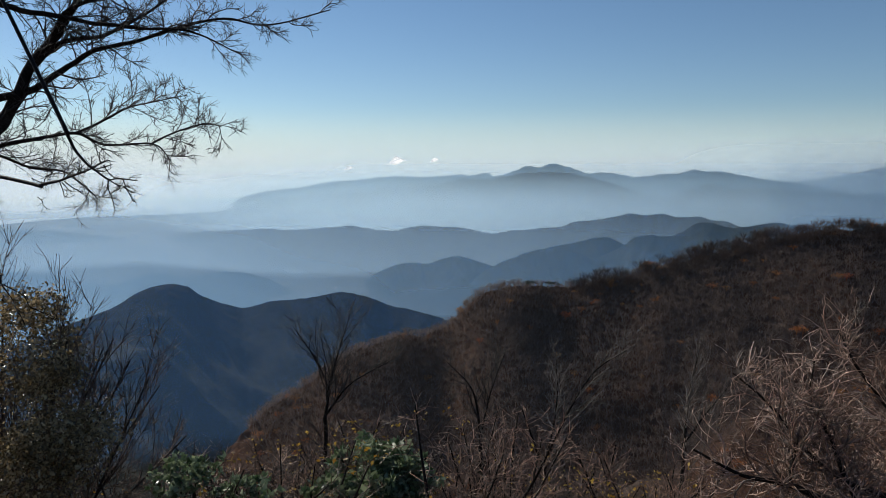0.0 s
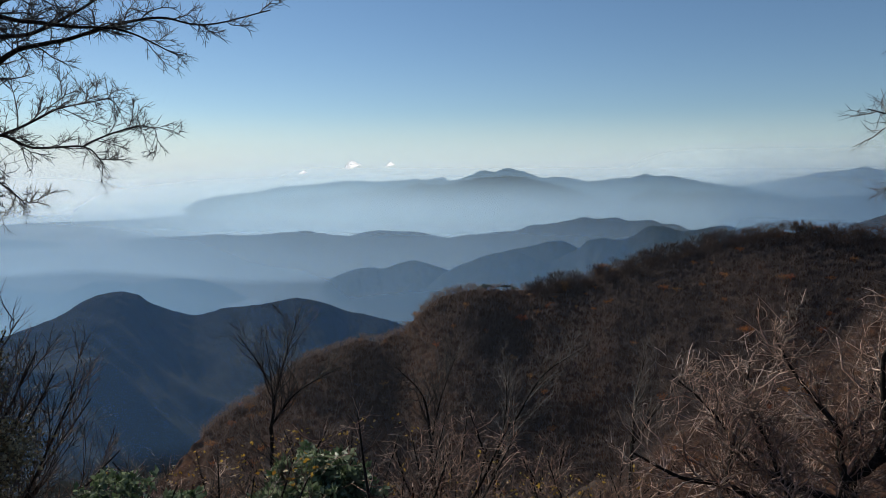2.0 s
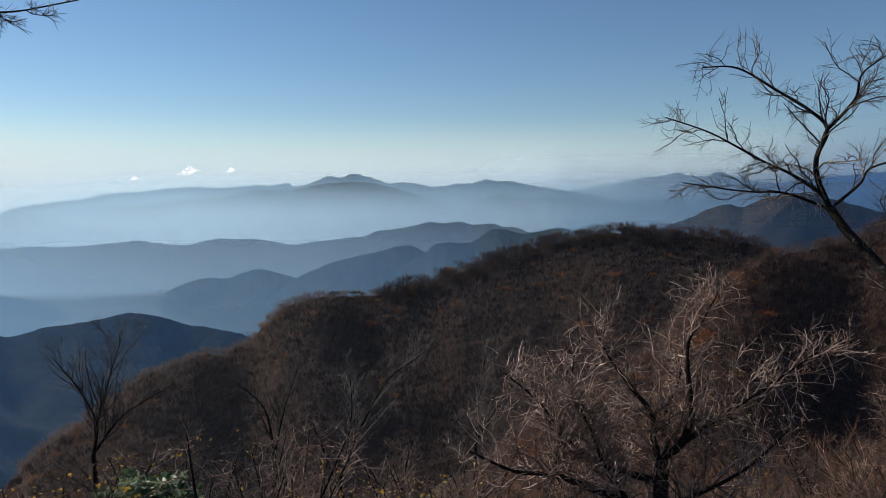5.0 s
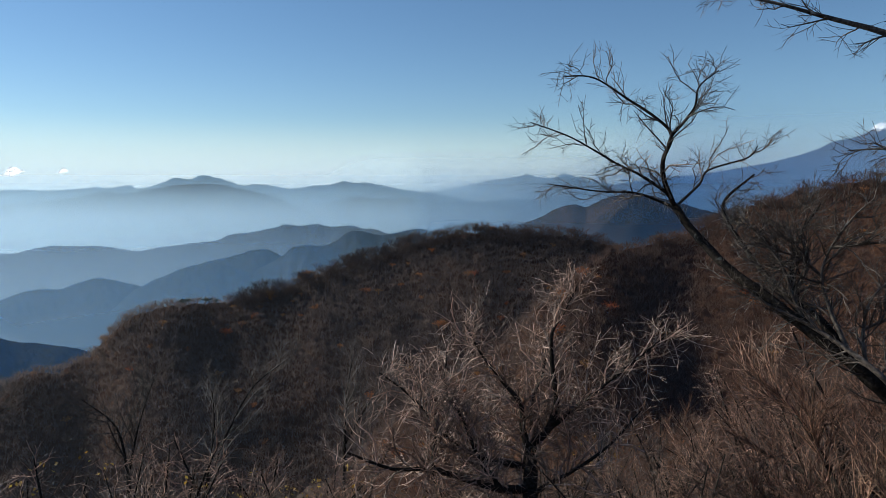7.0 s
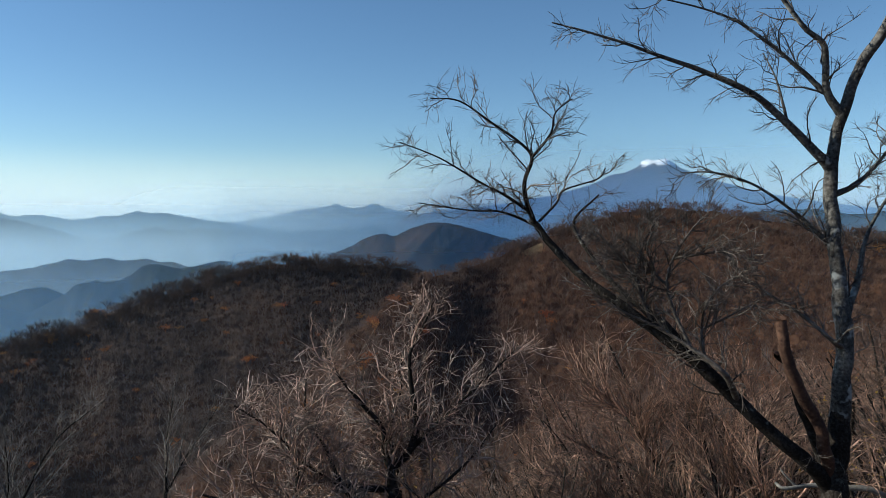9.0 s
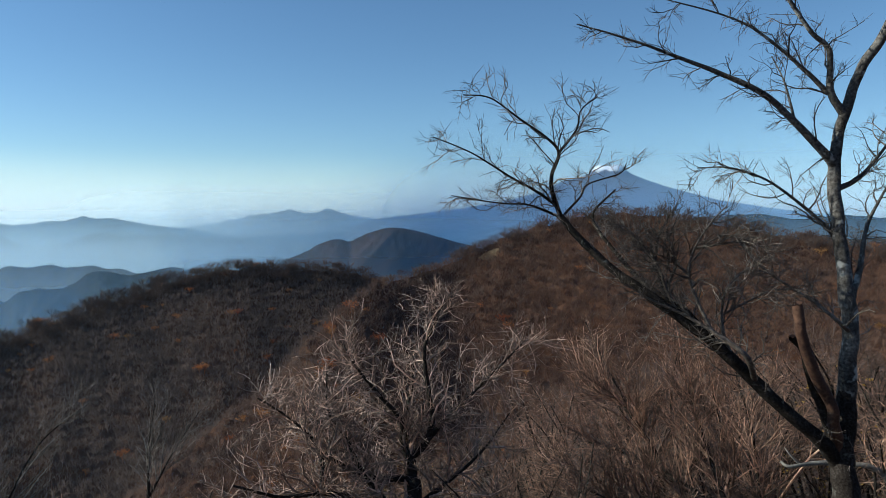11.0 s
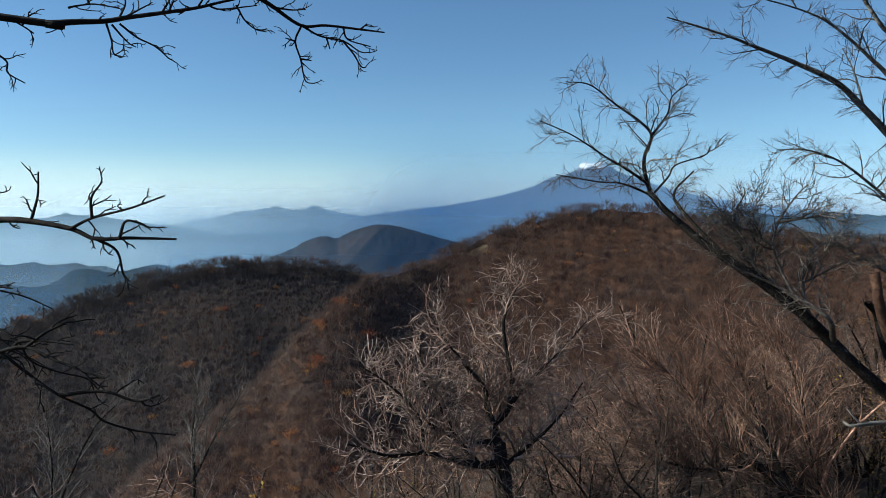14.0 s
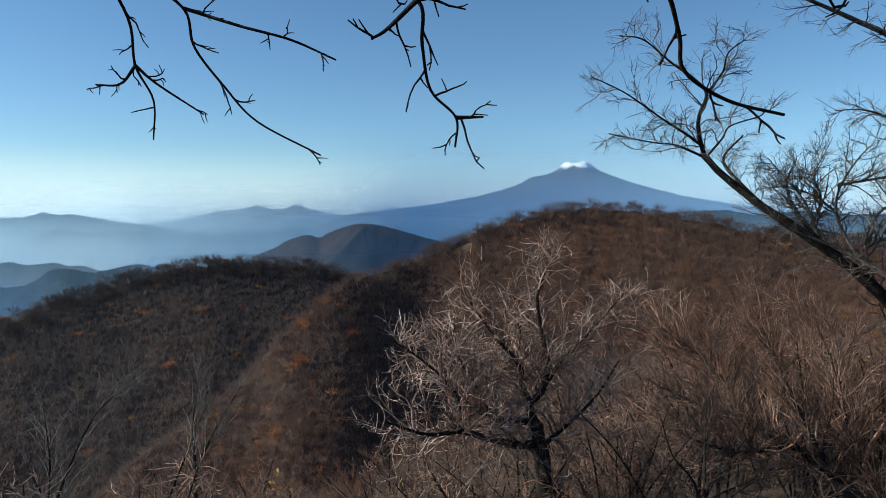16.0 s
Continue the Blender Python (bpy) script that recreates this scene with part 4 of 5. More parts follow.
def tree(name, base, label, stems, plan, seed, mats, group="", sides=7):
    """A tree from its drawn stems: {part name: (points, first radius, last radius, material, whether it shoots)}; shoots grow by plan."""
    rng = random.Random(seed)
    root = thing(name, base, label, "tree", group)
    base = np.array(base)
    shoots = [[] for _ in plan]
    for key, points, r0, r1, mat, live in stems:
        line, rad = spline([np.array(p) - base for p in points], (r0, r1), 6)
        wob = np.stack([waves(line[:, 2] * 3 + k * 9, line[:, 0] * 3 + line[:, 1], 0.35, 2, seed + k) for k in range(3)], -1)
        line = line + wob * np.minimum(rad, 0.03)[:, None] * 0.5
        rad = rad * (1 + 0.10 * waves(np.arange(len(rad)) * 1.0, line[:, 0], 3.0, 2, seed))
        part(key, tubes([(line, rad)], sides if r0 > 0.012 else 5), mat, root)
        if live:
            inner = [[] for _ in plan]
            sprout(rng, (line, rad), [(max(1, round(plan[0][0] * live)),) + plan[0][1:]] + plan[1:], inner)
            for a, b in zip(shoots, inner):
                a.extend(b)
    for k, group_of in enumerate(shoots):
        if group_of:
            ob = part("branchwork" if k == 0 else "twig_spray", tubes(group_of, 4 if k == 0 else 3), mats[min(k, len(mats) - 1)], root)
            tagged(ob, kind="stuff")
    return root


def ground_at(x, y):
    return float(ground_height(np.array([x]), np.array([y]))[0])


# ---- the clump of stems beside the path: a pale trunk, a leaning stem and a sawn-off snag ----
foot = (3.78, 1.42, ground_at(3.78, 1.42))
FINE = [(8, 0.30, 44, 0.05, 0.1, 0.26, 0.0026), (5, 0.16, 44, 0.05, 0.15, 0.28, 0.0017), (3, 0.080, 42, 0.04, 0.2, 0.26, 0.0011)]
stems = []
stems.append(("trunk", [(3.80, 1.42, foot[2] - 0.15), (3.74, 1.43, -1.9), (3.72, 1.45, -1.6), (3.735, 1.465, -1.42), (3.755, 1.463, -1.25), (3.768, 1.462, -1.12)], 0.088, 0.045, MOSSY_BARK, 0))
stems.append(("pale_stem", [(3.80, 1.42, foot[2] - 0.15), (3.74, 1.43, -1.9), (3.725, 1.455, -1.56), (3.745, 1.465, -1.36), (3.768, 1.462, -1.16), (3.78, 1.46, -0.98), (3.79, 1.46, -0.77), (3.86, 1.51, -0.50), (3.89, 1.55, -0.31), (3.95, 1.60, 0.11), (3.98, 1.57, 0.42), (4.02, 1.49, 0.68), (4.05, 1.38, 0.89), (4.10, 1.28, 1.25), (4.2, 1.1, 1.8)], 0.064, 0.020, PALE_BARK, 0.6))
stems.append(("limb", [(3.95, 1.60, 0.12), (3.88, 1.64, 0.20), (3.78, 1.77, 0.38), (3.60, 1.92, 0.55), (3.47, 2.10, 0.66), (3.27, 2.26, 0.74), (3.11, 2.44, 0.83), (2.90, 2.67, 0.92)], 0.030, 0.004, PALE_BARK, 2.2))
stems.append(("limb", [(3.98, 1.57, 0.42), (3.90, 1.62, 0.55), (3.82, 1.61, 0.76), (3.72, 1.68, 0.86), (3.60, 1.77, 1.04), (3.52, 1.83, 1.25)], 0.024, 0.007, PALE_BARK, 1.6))
stems.append(("limb", [(3.90, 1.63, 0.54), (3.79, 1.75, 0.69), (3.61, 1.89, 0.85), (3.48, 2.04, 0.96), (3.16, 2.33, 1.06)], 0.015, 0.003, PALE_BARK, 1.8))
stems.append(("limb", [(3.78, 1.77, 0.38), (3.78, 1.83, 0.61), (3.74, 1.89, 0.76)], 0.009, 0.003, PALE_BARK, 0.8))
stems.append(("limb", [(3.96, 1.59, -0.01), (4.08, 1.50, 0.06), (4.24, 1.40, 0.25), (4.34, 1.33, 0.47)], 0.018, 0.004, PALE_BARK, 1.6))
stems.append(("limb", [(3.91, 1.56, -0.31), (3.85, 1.61, -0.22), (3.78, 1.71, -0.11), (3.62, 1.86, 0.04), (3.46, 2.01, 0.11), (3.35, 2.15, 0.11)], 0.014, 0.003, PALE_BARK, 2.2))
stems.append(("limb", [(3.79, 1.47, -0.72), (3.98, 1.46, -0.44), (4.09, 1.45, -0.21), (4.26, 1.39, 0.02)], 0.022, 0.006, PALE_BARK, 1.6))
stems.append(("leaning_stem", [(3.735, 1.455, -1.66), (3.70, 1.485, -1.50), (3.54, 1.56, -1.35), (3.39, 1.70, -1.16), (3.22, 1.89, -0.92), (3.08, 2.06, -0.74), (2.95, 2.26, -0.57), (2.89, 2.41, -0.46), (2.85, 2.60, -0.29), (2.84, 2.73, -0.16)], 0.048, 0.018, DARK_BARK, 1.2))
stems.append(("limb", [(2.84, 2.72, -0.17), (2.79, 2.74, -0.09), (2.70, 2.84, 0.0), (2.59, 2.90, 0.06), (2.41, 3.03, 0.19), (2.23, 3.15, 0.27)], 0.012, 0.003, DARK_BARK, 2.2))
stems.append(("limb", [(2.84, 2.73, -0.17), (2.76, 2.74, 0.04), (2.78, 2.70, 0.19), (2.73, 2.76, 0.28), (2.65, 2.86, 0.37), (2.49, 2.96, 0.49), (2.35, 3.04, 0.50)], 0.014, 0.003, DARK_BARK, 2.2))
stems.append(("limb", [(2.78, 2.70, 0.19), (2.86, 2.64, 0.32), (2.86, 2.61, 0.43), (2.90, 2.53, 0.50)], 0.009, 0.003, DARK_BARK, 1.2))
stems.append(("limb", [(2.85, 2.71, -0.15), (2.94, 2.66, -0.05), (2.96, 2.62, 0.02), (3.08, 2.49, 0.08), (3.14, 2.48, 0.14)], 0.008, 0.003, DARK_BARK, 0.9))
stems.append(("limb", [(2.85, 2.70, -0.18), (2.70, 2.84, -0.10), (2.53, 2.91, -0.09), (2.28, 3.06, -0.05)], 0.009, 0.003, DARK_BARK, 1.4))
stems.append(("limb", [(3.21, 1.92, -0.90), (3.21, 2.16, -0.68), (3.18, 2.38, -0.55), (3.18, 2.62, -0.32), (3.23, 2.75, -0.16), (3.38, 2.68, 0.0)], 0.024, 0.005, DARK_BARK, 2.4))
stems.append(("limb", [(3.06, 2.08, -0.72), (3.20, 2.30, -0.5), (3.42, 2.42, -0.32), (3.55, 2.40, -0.15)], 0.016, 0.004, DARK_BARK, 2.0))
stems.append(("limb", [(3.31, 1.79, -1.05), (3.13, 1.78, -0.88), (3.08, 1.92, -0.77), (3.01, 2.09, -0.67), (2.93, 2.23, -0.60), (2.88, 2.32, -0.53)], 0.018, 0.003, LIT_TWIGS, 2.2))
stems.append(("limb", [(3.12, 1.95, -0.78), (3.11, 2.03, -0.62), (3.10, 2.08, -0.47), (3.13, 2.06, -0.33), (3.17, 1.99, -0.19), (3.21, 1.93, -0.11)], 0.012, 0.003, LIT_TWIGS, 2.2))
stems.append(("limb", [(3.05, 2.12, -0.68), (3.03, 2.17, -0.56), (3.02, 2.23, -0.42), (2.97, 2.33, -0.28), (2.92, 2.40, -0.18)], 0.011, 0.003, LIT_TWIGS, 2.2))
stems.append(("limb", [(3.08, 2.20, -0.57), (3.12, 2.16, -0.42), (3.11, 2.20, -0.28), (3.14, 2.15, -0.15)], 0.009, 0.003, LIT_TWIGS, 2.2))
stems.append(("limb", [(3.26, 1.85, -0.98), (3.19, 1.90, -0.85), (3.21, 1.94, -0.69), (3.23, 1.92, -0.55), (3.29, 1.84, -0.44), (3.35, 1.71, -0.38)], 0.012, 0.003, LIT_TWIGS, 2.2))
stems.append(("limb", [(3.25, 1.96, -0.70), (3.30, 1.87, -0.64), (3.36, 1.76, -0.57), (3.40, 1.67, -0.58)], 0.008, 0.003, LIT_TWIGS, 2.2))
stems.append(("limb", [(3.15, 2.10, -0.48), (3.11, 2.19, -0.40), (3.05, 2.28, -0.36), (2.99, 2.38, -0.34)], 0.008, 0.003, LIT_TWIGS, 2.2))
stems.append(("limb", [(3.17, 2.09, -0.34), (3.24, 1.96, -0.31), (3.30, 1.85, -0.30), (3.34, 1.74, -0.34)], 0.008, 0.003, LIT_TWIGS, 2.2))
stems.append(("limb", [(3.79, 1.46, -0.80), (3.61, 1.47, -0.73), (3.59, 1.59, -0.63), (3.54, 1.73, -0.53), (3.50, 1.86, -0.43), (3.47, 1.96, -0.29)], 0.014, 0.003, LIT_TWIGS, 2.0))
stems.append(("snag", [(3.738, 1.462, -1.60), (3.705, 1.472, -1.44), (3.60, 1.48, -1.28), (3.53, 1.49, -1.13), (3.40, 1.54, -0.93), (3.32, 1.57, -0.75), (3.31, 1.59, -0.61)], 0.036, 0.026, SNAG_BARK, 0))
stems.append(("snag", [(3.70, 1.50, -1.40), (3.52, 1.56, -1.05), (3.48, 1.60, -0.88), (3.40, 1.64, -0.80)], 0.035, 0.020, DARK_BARK, 0))
clump = tree("beech_clump", foot, "bare beech clump with pale mottled trunk, leaning stem and snag", stems, FINE, 3, [LIT_TWIGS, LIT_TWIGS, LIT_TWIGS], sides=12)
# the sawn faces of the two snags
for at, r in (((3.31, 1.59, -0.605), 0.025), ((3.398, 1.641, -0.797), 0.019)):
    ring = [(at[0] - foot[0] + r * math.cos(a), at[1] - foot[1] + r * math.sin(a), at[2] - foot[2] + 0.006 * math.sin(3 * a)) for a in np.arange(0, 6.28, 0.6)]
    centre = (at[0] - foot[0], at[1] - foot[1], at[2] - foot[2] + 0.012)
    part("cut_face", ([*ring, centre], [(k, (k + 1) % len(ring), len(ring)) for k in range(len(ring))]), SNAG_BARK, clump, "weathered cut end")

# ---- the gnarled little tree with sunlit grey twigs ----
foot = (2.66, 3.72, ground_at(2.66, 3.72))
GNARL = [(15, 0.50, 52, 0.18, 0.08, 0.32, 0.0044), (7, 0.30, 52, 0.14, 0.10, 0.34, 0.0028), (3, 0.15, 50, 0.10, 0.2, 0.28, 0.0020)]
stems = []
stems.append(("trunk", [(2.62, 3.66, foot[2] - 0.1), (2.67, 3.71, -2.26), (2.71, 3.78, -2.09), (2.74, 3.82, -1.97)], 0.06, 0.046, DARK_BARK, 0))
stems.append(("limb", [(2.74, 3.82, -1.97), (2.74, 3.88, -1.85), (2.89, 3.85, -1.75), (3.00, 3.90, -1.56), (3.01, 3.97, -1.33), (3.04, 4.01, -1.10), (3.15, 4.01, -0.95), (3.25, 4.01, -0.79)], 0.036, 0.005, DARK_BARK, 1.5))
stems.append(("limb", [(2.73, 3.83, -1.95), (2.52, 3.92, -1.91), (2.40, 3.97, -1.87), (2.20, 4.07, -1.71), (2.09, 4.16, -1.55)], 0.026, 0.006, DARK_BARK, 1.2))
stems.append(("limb", [(2.75, 3.87, -1.85), (2.74, 3.94, -1.73), (2.76, 3.98, -1.58), (2.65, 4.09, -1.39), (2.54, 4.17, -1.22), (2.48, 4.28, -1.02)], 0.028, 0.005, DARK_BARK, 1.4))
stems.append(("limb", [(2.71, 3.78, -2.09), (2.48, 3.80, -2.04), (2.22, 3.88, -1.94), (2.04, 3.92, -1.87), (1.79, 3.99, -1.84), (1.53, 4.08, -1.72)], 0.034, 0.007, DARK_BARK, 1.5))
stems.append(("limb", [(2.04, 3.92, -1.87), (2.10, 4.00, -1.74), (2.14, 4.09, -1.64), (2.04, 4.22, -1.48), (1.86, 4.34, -1.32)], 0.02, 0.005, DARK_BARK, 1.2))
stems.append(("limb", [(2.89, 3.85, -1.75), (3.11, 3.89, -1.65), (3.37, 3.83, -1.48), (3.62, 3.75, -1.29), (3.83, 3.69, -1.13)], 0.022, 0.004, DARK_BARK, 1.4))
stems.append(("limb", [(2.70, 3.76, -2.12), (2.95, 3.70, -2.0), (3.2, 3.62, -1.85), (3.45, 3.55, -1.6)], 0.02, 0.005, DARK_BARK, 1.2))
stems.append(("limb", [(2.72, 3.80, -2.05), (2.86, 3.95, -1.88), (2.94, 4.12, -1.66), (3.12, 4.22, -1.44), (3.2, 4.3, -1.2)], 0.026, 0.005, DARK_BARK, 1.2))
stems.append(("limb", [(2.48, 3.80, -2.04), (2.40, 3.92, -1.88), (2.36, 4.06, -1.66), (2.26, 4.14, -1.44), (2.3, 4.2, -1.2)], 0.022, 0.005, DARK_BARK, 1.2))
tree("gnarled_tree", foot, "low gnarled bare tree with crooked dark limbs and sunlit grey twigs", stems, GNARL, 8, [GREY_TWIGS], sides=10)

# ---- the low spreading tree below the clump ----
foot = (4.49, 1.85, ground_at(4.49, 1.85))
LOW = [(15, 0.80, 42, 0.26, 0.1, 0.18, 0.0052), (9, 0.46, 40, 0.22, 0.10, 0.18, 0.0030), (5, 0.22, 40, 0.16, 0.2, 0.18, 0.0019)]
stems = []
stems.append(("trunk", [(foot[0], foot[1], foot[2] - 0.1)] + [(4.486, 1.853, -2.839), (4.659, 2.023, -2.612), (4.737, 2.378, -2.531), (4.821, 2.689, -2.396), (4.869, 3.016, -2.308), (4.880, 3.407, -2.211), (4.860, 3.763, -2.192)], 0.075, 0.014, DARK_BARK, 1.6))
stems.append(("limb", [(4.869, 3.016, -2.308), (4.972, 3.244, -2.073), (4.959, 3.443, -1.846), (4.997, 3.722, -1.680)], 0.028, 0.006, DARK_BARK, 1.3))
stems.append(("limb", [(4.737, 2.378, -2.531), (4.897, 2.627, -2.189), (5.134, 2.872, -1.843), (5.345, 3.129, -1.449)], 0.028, 0.006, DARK_BARK, 1.3))
stems.append(("limb", [(4.655, 2.095, -2.596), (4.949, 2.309, -2.230), (5.130, 2.436, -1.825), (5.363, 2.668, -1.405)], 0.028, 0.006, DARK_BARK, 1.3))
stems.append(("limb", [(4.821, 2.689, -2.396), (4.440, 2.885, -2.409), (4.172, 3.105, -2.342), (4.007, 3.360, -2.218)], 0.028, 0.006, DARK_BARK, 1.3))
tree("spreading_tree", foot, "low spreading bare tree with dark limbs and russet twigs", stems, LOW, 14, [RUSSET_TWIGS], sides=9)

# ---- the beech whose limbs reach in against the sky at the start ----
FAR_FINE = [(10, 0.52, 44, 0.07, 0.1, 0.26, 0.0055), (7, 0.28, 44, 0.07, 0.15, 0.28, 0.0036), (5, 0.13, 42, 0.06, 0.2, 0.26, 0.0025)]


def out(points, f=1.14):
    return [(x * f, y * f, z * f) for x, y, z in points]


foot = (-5.5, 6.4, ground_at(-5.5, 6.4))
stems = []
stems.append(("trunk", [(-5.5, 6.4, foot[2] - 0.2), (-5.4, 6.45, -1.5), (-5.2, 6.5, 0.0), (-5.25, 6.6, 1.6), (-5.3, 6.7, 3.4)], 0.16, 0.07, DARK_BARK, 0.4))
stems.append(("limb", [(-5.2, 6.5, -0.4)] + out([(-3.93, 5.79, 0.11), (-3.71, 5.92, 0.34), (-3.63, 5.97, 0.49), (-3.50, 6.01, 0.78), (-3.35, 6.06, 1.00), (-3.18, 6.11, 1.26), (-3.03, 6.12, 1.54)]), 0.085, 0.03, DARK_BARK, 1.0))
stems.append(("limb", [(-5.2, 6.5, 0.2)] + out([(-3.83, 5.84, 0.50), (-3.49, 6.03, 0.64), (-3.31, 6.01, 0.73), (-3.15, 6.08, 0.87), (-2.94, 6.05, 0.97), (-2.60, 6.08, 1.05), (-2.27, 6.09, 1.16), (-1.87, 6.10, 1.24), (-1.48, 6.11, 1.19), (-0.95, 6.09, 1.31)]), 0.045, 0.005, DARK_BARK, 2.4))
stems.append(("limb", [(-5.22, 6.5, 1.2)] + out([(-3.79, 5.74, 1.29), (-3.32, 5.81, 1.23), (-2.88, 5.94, 1.17), (-2.51, 6.00, 1.14), (-2.12, 6.04, 1.12), (-1.74, 6.08, 0.95)]), 0.04, 0.005, DARK_BARK, 2.0))
stems.append(("limb", [(-5.2, 6.5, -0.1)] + out([(-4.04, 5.96, 0.11), (-3.53, 6.04, 0.22), (-3.18, 6.12, 0.28), (-2.94, 6.13, 0.18), (-2.55, 6.19, 0.19), (-2.38, 6.16, 0.04)]), 0.03, 0.005, DARK_BARK, 1.5))
stems.append(("limb", out([(-3.18, 6.12, 0.28), (-2.97, 6.21, 0.40), (-2.76, 6.19, 0.50), (-2.57, 6.27, 0.56), (-2.26, 6.28, 0.62)]), 0.016, 0.004, DARK_BARK, 1.2))
stems.append(("limb", out([(-2.55, 6.19, 0.20), (-2.34, 6.16, 0.29), (-2.11, 6.24, 0.37), (-1.94, 6.20, 0.34)]), 0.012, 0.004, DARK_BARK, 0.9))
stems.append(("limb", [(-5.2, 6.5, -0.3)] + out([(-4.15, 6.13, 0.16), (-3.89, 6.18, 0.09), (-3.64, 6.21, -0.02), (-3.38, 6.24, -0.05), (-3.16, 6.24, -0.22), (-3.10, 6.27, -0.30)]), 0.022, 0.005, DARK_BARK, 1.8))
stems.append(("limb", out([(-3.50, 6.01, 0.78), (-3.29, 6.20, 1.06), (-2.97, 6.35, 1.16), (-2.59, 6.56, 1.45), (-2.34, 6.60, 1.66)]), 0.035, 0.007, DARK_BARK, 1.6))
stems.append(("limb", out([(-3.35, 6.06, 1.00), (-3.1, 6.0, 1.30), (-2.6, 5.95, 1.42), (-2.0, 5.9, 1.50)]), 0.03, 0.007, DARK_BARK, 1.6))
tree("overhanging_beech", foot, "dark bare beech with long fine-twigged limbs against the sky", stems, FAR_FINE, 5, [SHADED_TWIGS], sides=9)

# ---- the small beech whose twigs hang close by the path ----
foot = (-3.9, 4.3, ground_at(-3.9, 4.3))
# near-black bark: the backlit silhouette of the boughs is put into its colour
BACKLIT_BARK = bark("backlit_budded_bark", [(0.3, (0.008, 0.007, 0.006)), (0.5, (0.018, 0.015, 0.013)), (0.7, (0.038, 0.032, 0.028))], 5.0, 60.0, 0.85, 0.12)
BUDS = [(5, 0.030, 48, 0.0, 0.1, 0.25, 0.0007), (2, 0.011, 48, 0.0, 0.3, 0.2, 0.0006)]
stems = [("trunk", [(-3.9, 4.3, foot[2] - 0.2), (-3.95, 4.3, -1.5), (-3.9, 4.35, 0.0), (-4.0, 4.4, 1.5)], 0.07, 0.03, DARK_BARK, 0)]


def bough(line):
    eased = [line[0]]
    for a, b, c in zip(line, line[1:], line[2:] + line[-1:]):
        long, short = math.dist(a, b), math.dist(b, c)
        if long > 3 * short > 0:
            eased.append(tuple(q + (p - q) * short / long for p, q in zip(a, b)))
        eased.append(b)
    line = eased
    stems.append(("bough", line, 0.0064, 0.0010, BACKLIT_BARK, 2.0))


def twig(line):
    stems.append(("twig", line, 0.0015, 0.0007, BACKLIT_BARK, min(1.4, len(line) / 5)))


bough([(-3.900, 4.300, -0.900), (-2.700, 3.100, -0.500), (-1.650, 2.150, -0.360), (-1.230, 1.900, -0.297), (-1.150, 1.797, -0.281), (-1.119, 1.739, -0.275), (-1.100, 1.678, -0.274), (-1.090, 1.607, -0.277), (-1.107, 1.504, -0.290), (-1.118, 1.444, -0.305)])
bough([(-1.900, 2.430, -0.390), (-1.500, 2.000, -0.340), (-1.138, 1.750, -0.318), (-1.123, 1.651, -0.306), (-1.100, 1.578, -0.296), (-1.082, 1.523, -0.270), (-1.065, 1.468, -0.266), (-1.053, 1.437, -0.267), (-1.034, 1.402, -0.273), (-1.023, 1.382, -0.281), (-1.008, 1.355, -0.280), (-0.981, 1.329, -0.281)])
bough([(-2.400, 2.100, 0.500), (-1.300, 1.250, 0.350), (-0.844, 1.230, 0.181), (-0.791, 1.089, 0.120), (-0.716, 1.007, 0.105), (-0.656, 0.941, 0.093), (-0.625, 0.929, 0.038), (-0.613, 0.920, 0.029), (-0.601, 0.911, 0.024)])
twig([(-1.118, 1.444, -0.305), (-1.118, 1.413, -0.322), (-1.112, 1.378, -0.343), (-1.104, 1.348, -0.357), (-1.087, 1.337, -0.377), (-1.076, 1.320, -0.389), (-1.055, 1.321, -0.404), (-1.044, 1.323, -0.416), (-1.024, 1.313, -0.426), (-1.002, 1.297, -0.431)])
twig([(-1.104, 1.348, -0.357), (-1.095, 1.323, -0.352), (-1.084, 1.298, -0.360), (-1.066, 1.267, -0.370)])
twig([(-1.076, 1.320, -0.389), (-1.054, 1.299, -0.387), (-1.040, 1.278, -0.393), (-1.031, 1.261, -0.387)])
twig([(-1.095, 1.323, -0.352), (-1.087, 1.311, -0.342), (-1.080, 1.300, -0.336)])
twig([(-1.090, 1.607, -0.277), (-1.088, 1.542, -0.294), (-1.083, 1.511, -0.319), (-1.074, 1.478, -0.354), (-1.063, 1.448, -0.369), (-1.052, 1.455, -0.388), (-1.025, 1.473, -0.405), (-0.998, 1.477, -0.417), (-0.983, 1.490, -0.432)])
twig([(-1.063, 1.448, -0.369), (-1.052, 1.426, -0.367), (-1.037, 1.400, -0.369)])
twig([(-0.998, 1.477, -0.417), (-0.986, 1.466, -0.416)])
twig([(-1.063, 1.448, -0.369), (-1.067, 1.465, -0.381), (-1.073, 1.470, -0.386)])
twig([(-1.119, 1.739, -0.275), (-1.103, 1.716, -0.291), (-1.081, 1.700, -0.307), (-1.054, 1.681, -0.328), (-1.046, 1.681, -0.354), (-1.026, 1.674, -0.381), (-1.011, 1.656, -0.406), (-0.984, 1.617, -0.431)])
twig([(-1.054, 1.681, -0.328), (-1.029, 1.649, -0.341), (-1.004, 1.624, -0.350), (-0.983, 1.600, -0.364)])
twig([(-1.103, 1.716, -0.291), (-1.065, 1.741, -0.327), (-1.055, 1.752, -0.359), (-1.029, 1.775, -0.381), (-1.011, 1.812, -0.409)])
twig([(-1.055, 1.752, -0.359), (-1.065, 1.757, -0.374), (-1.081, 1.763, -0.376)])
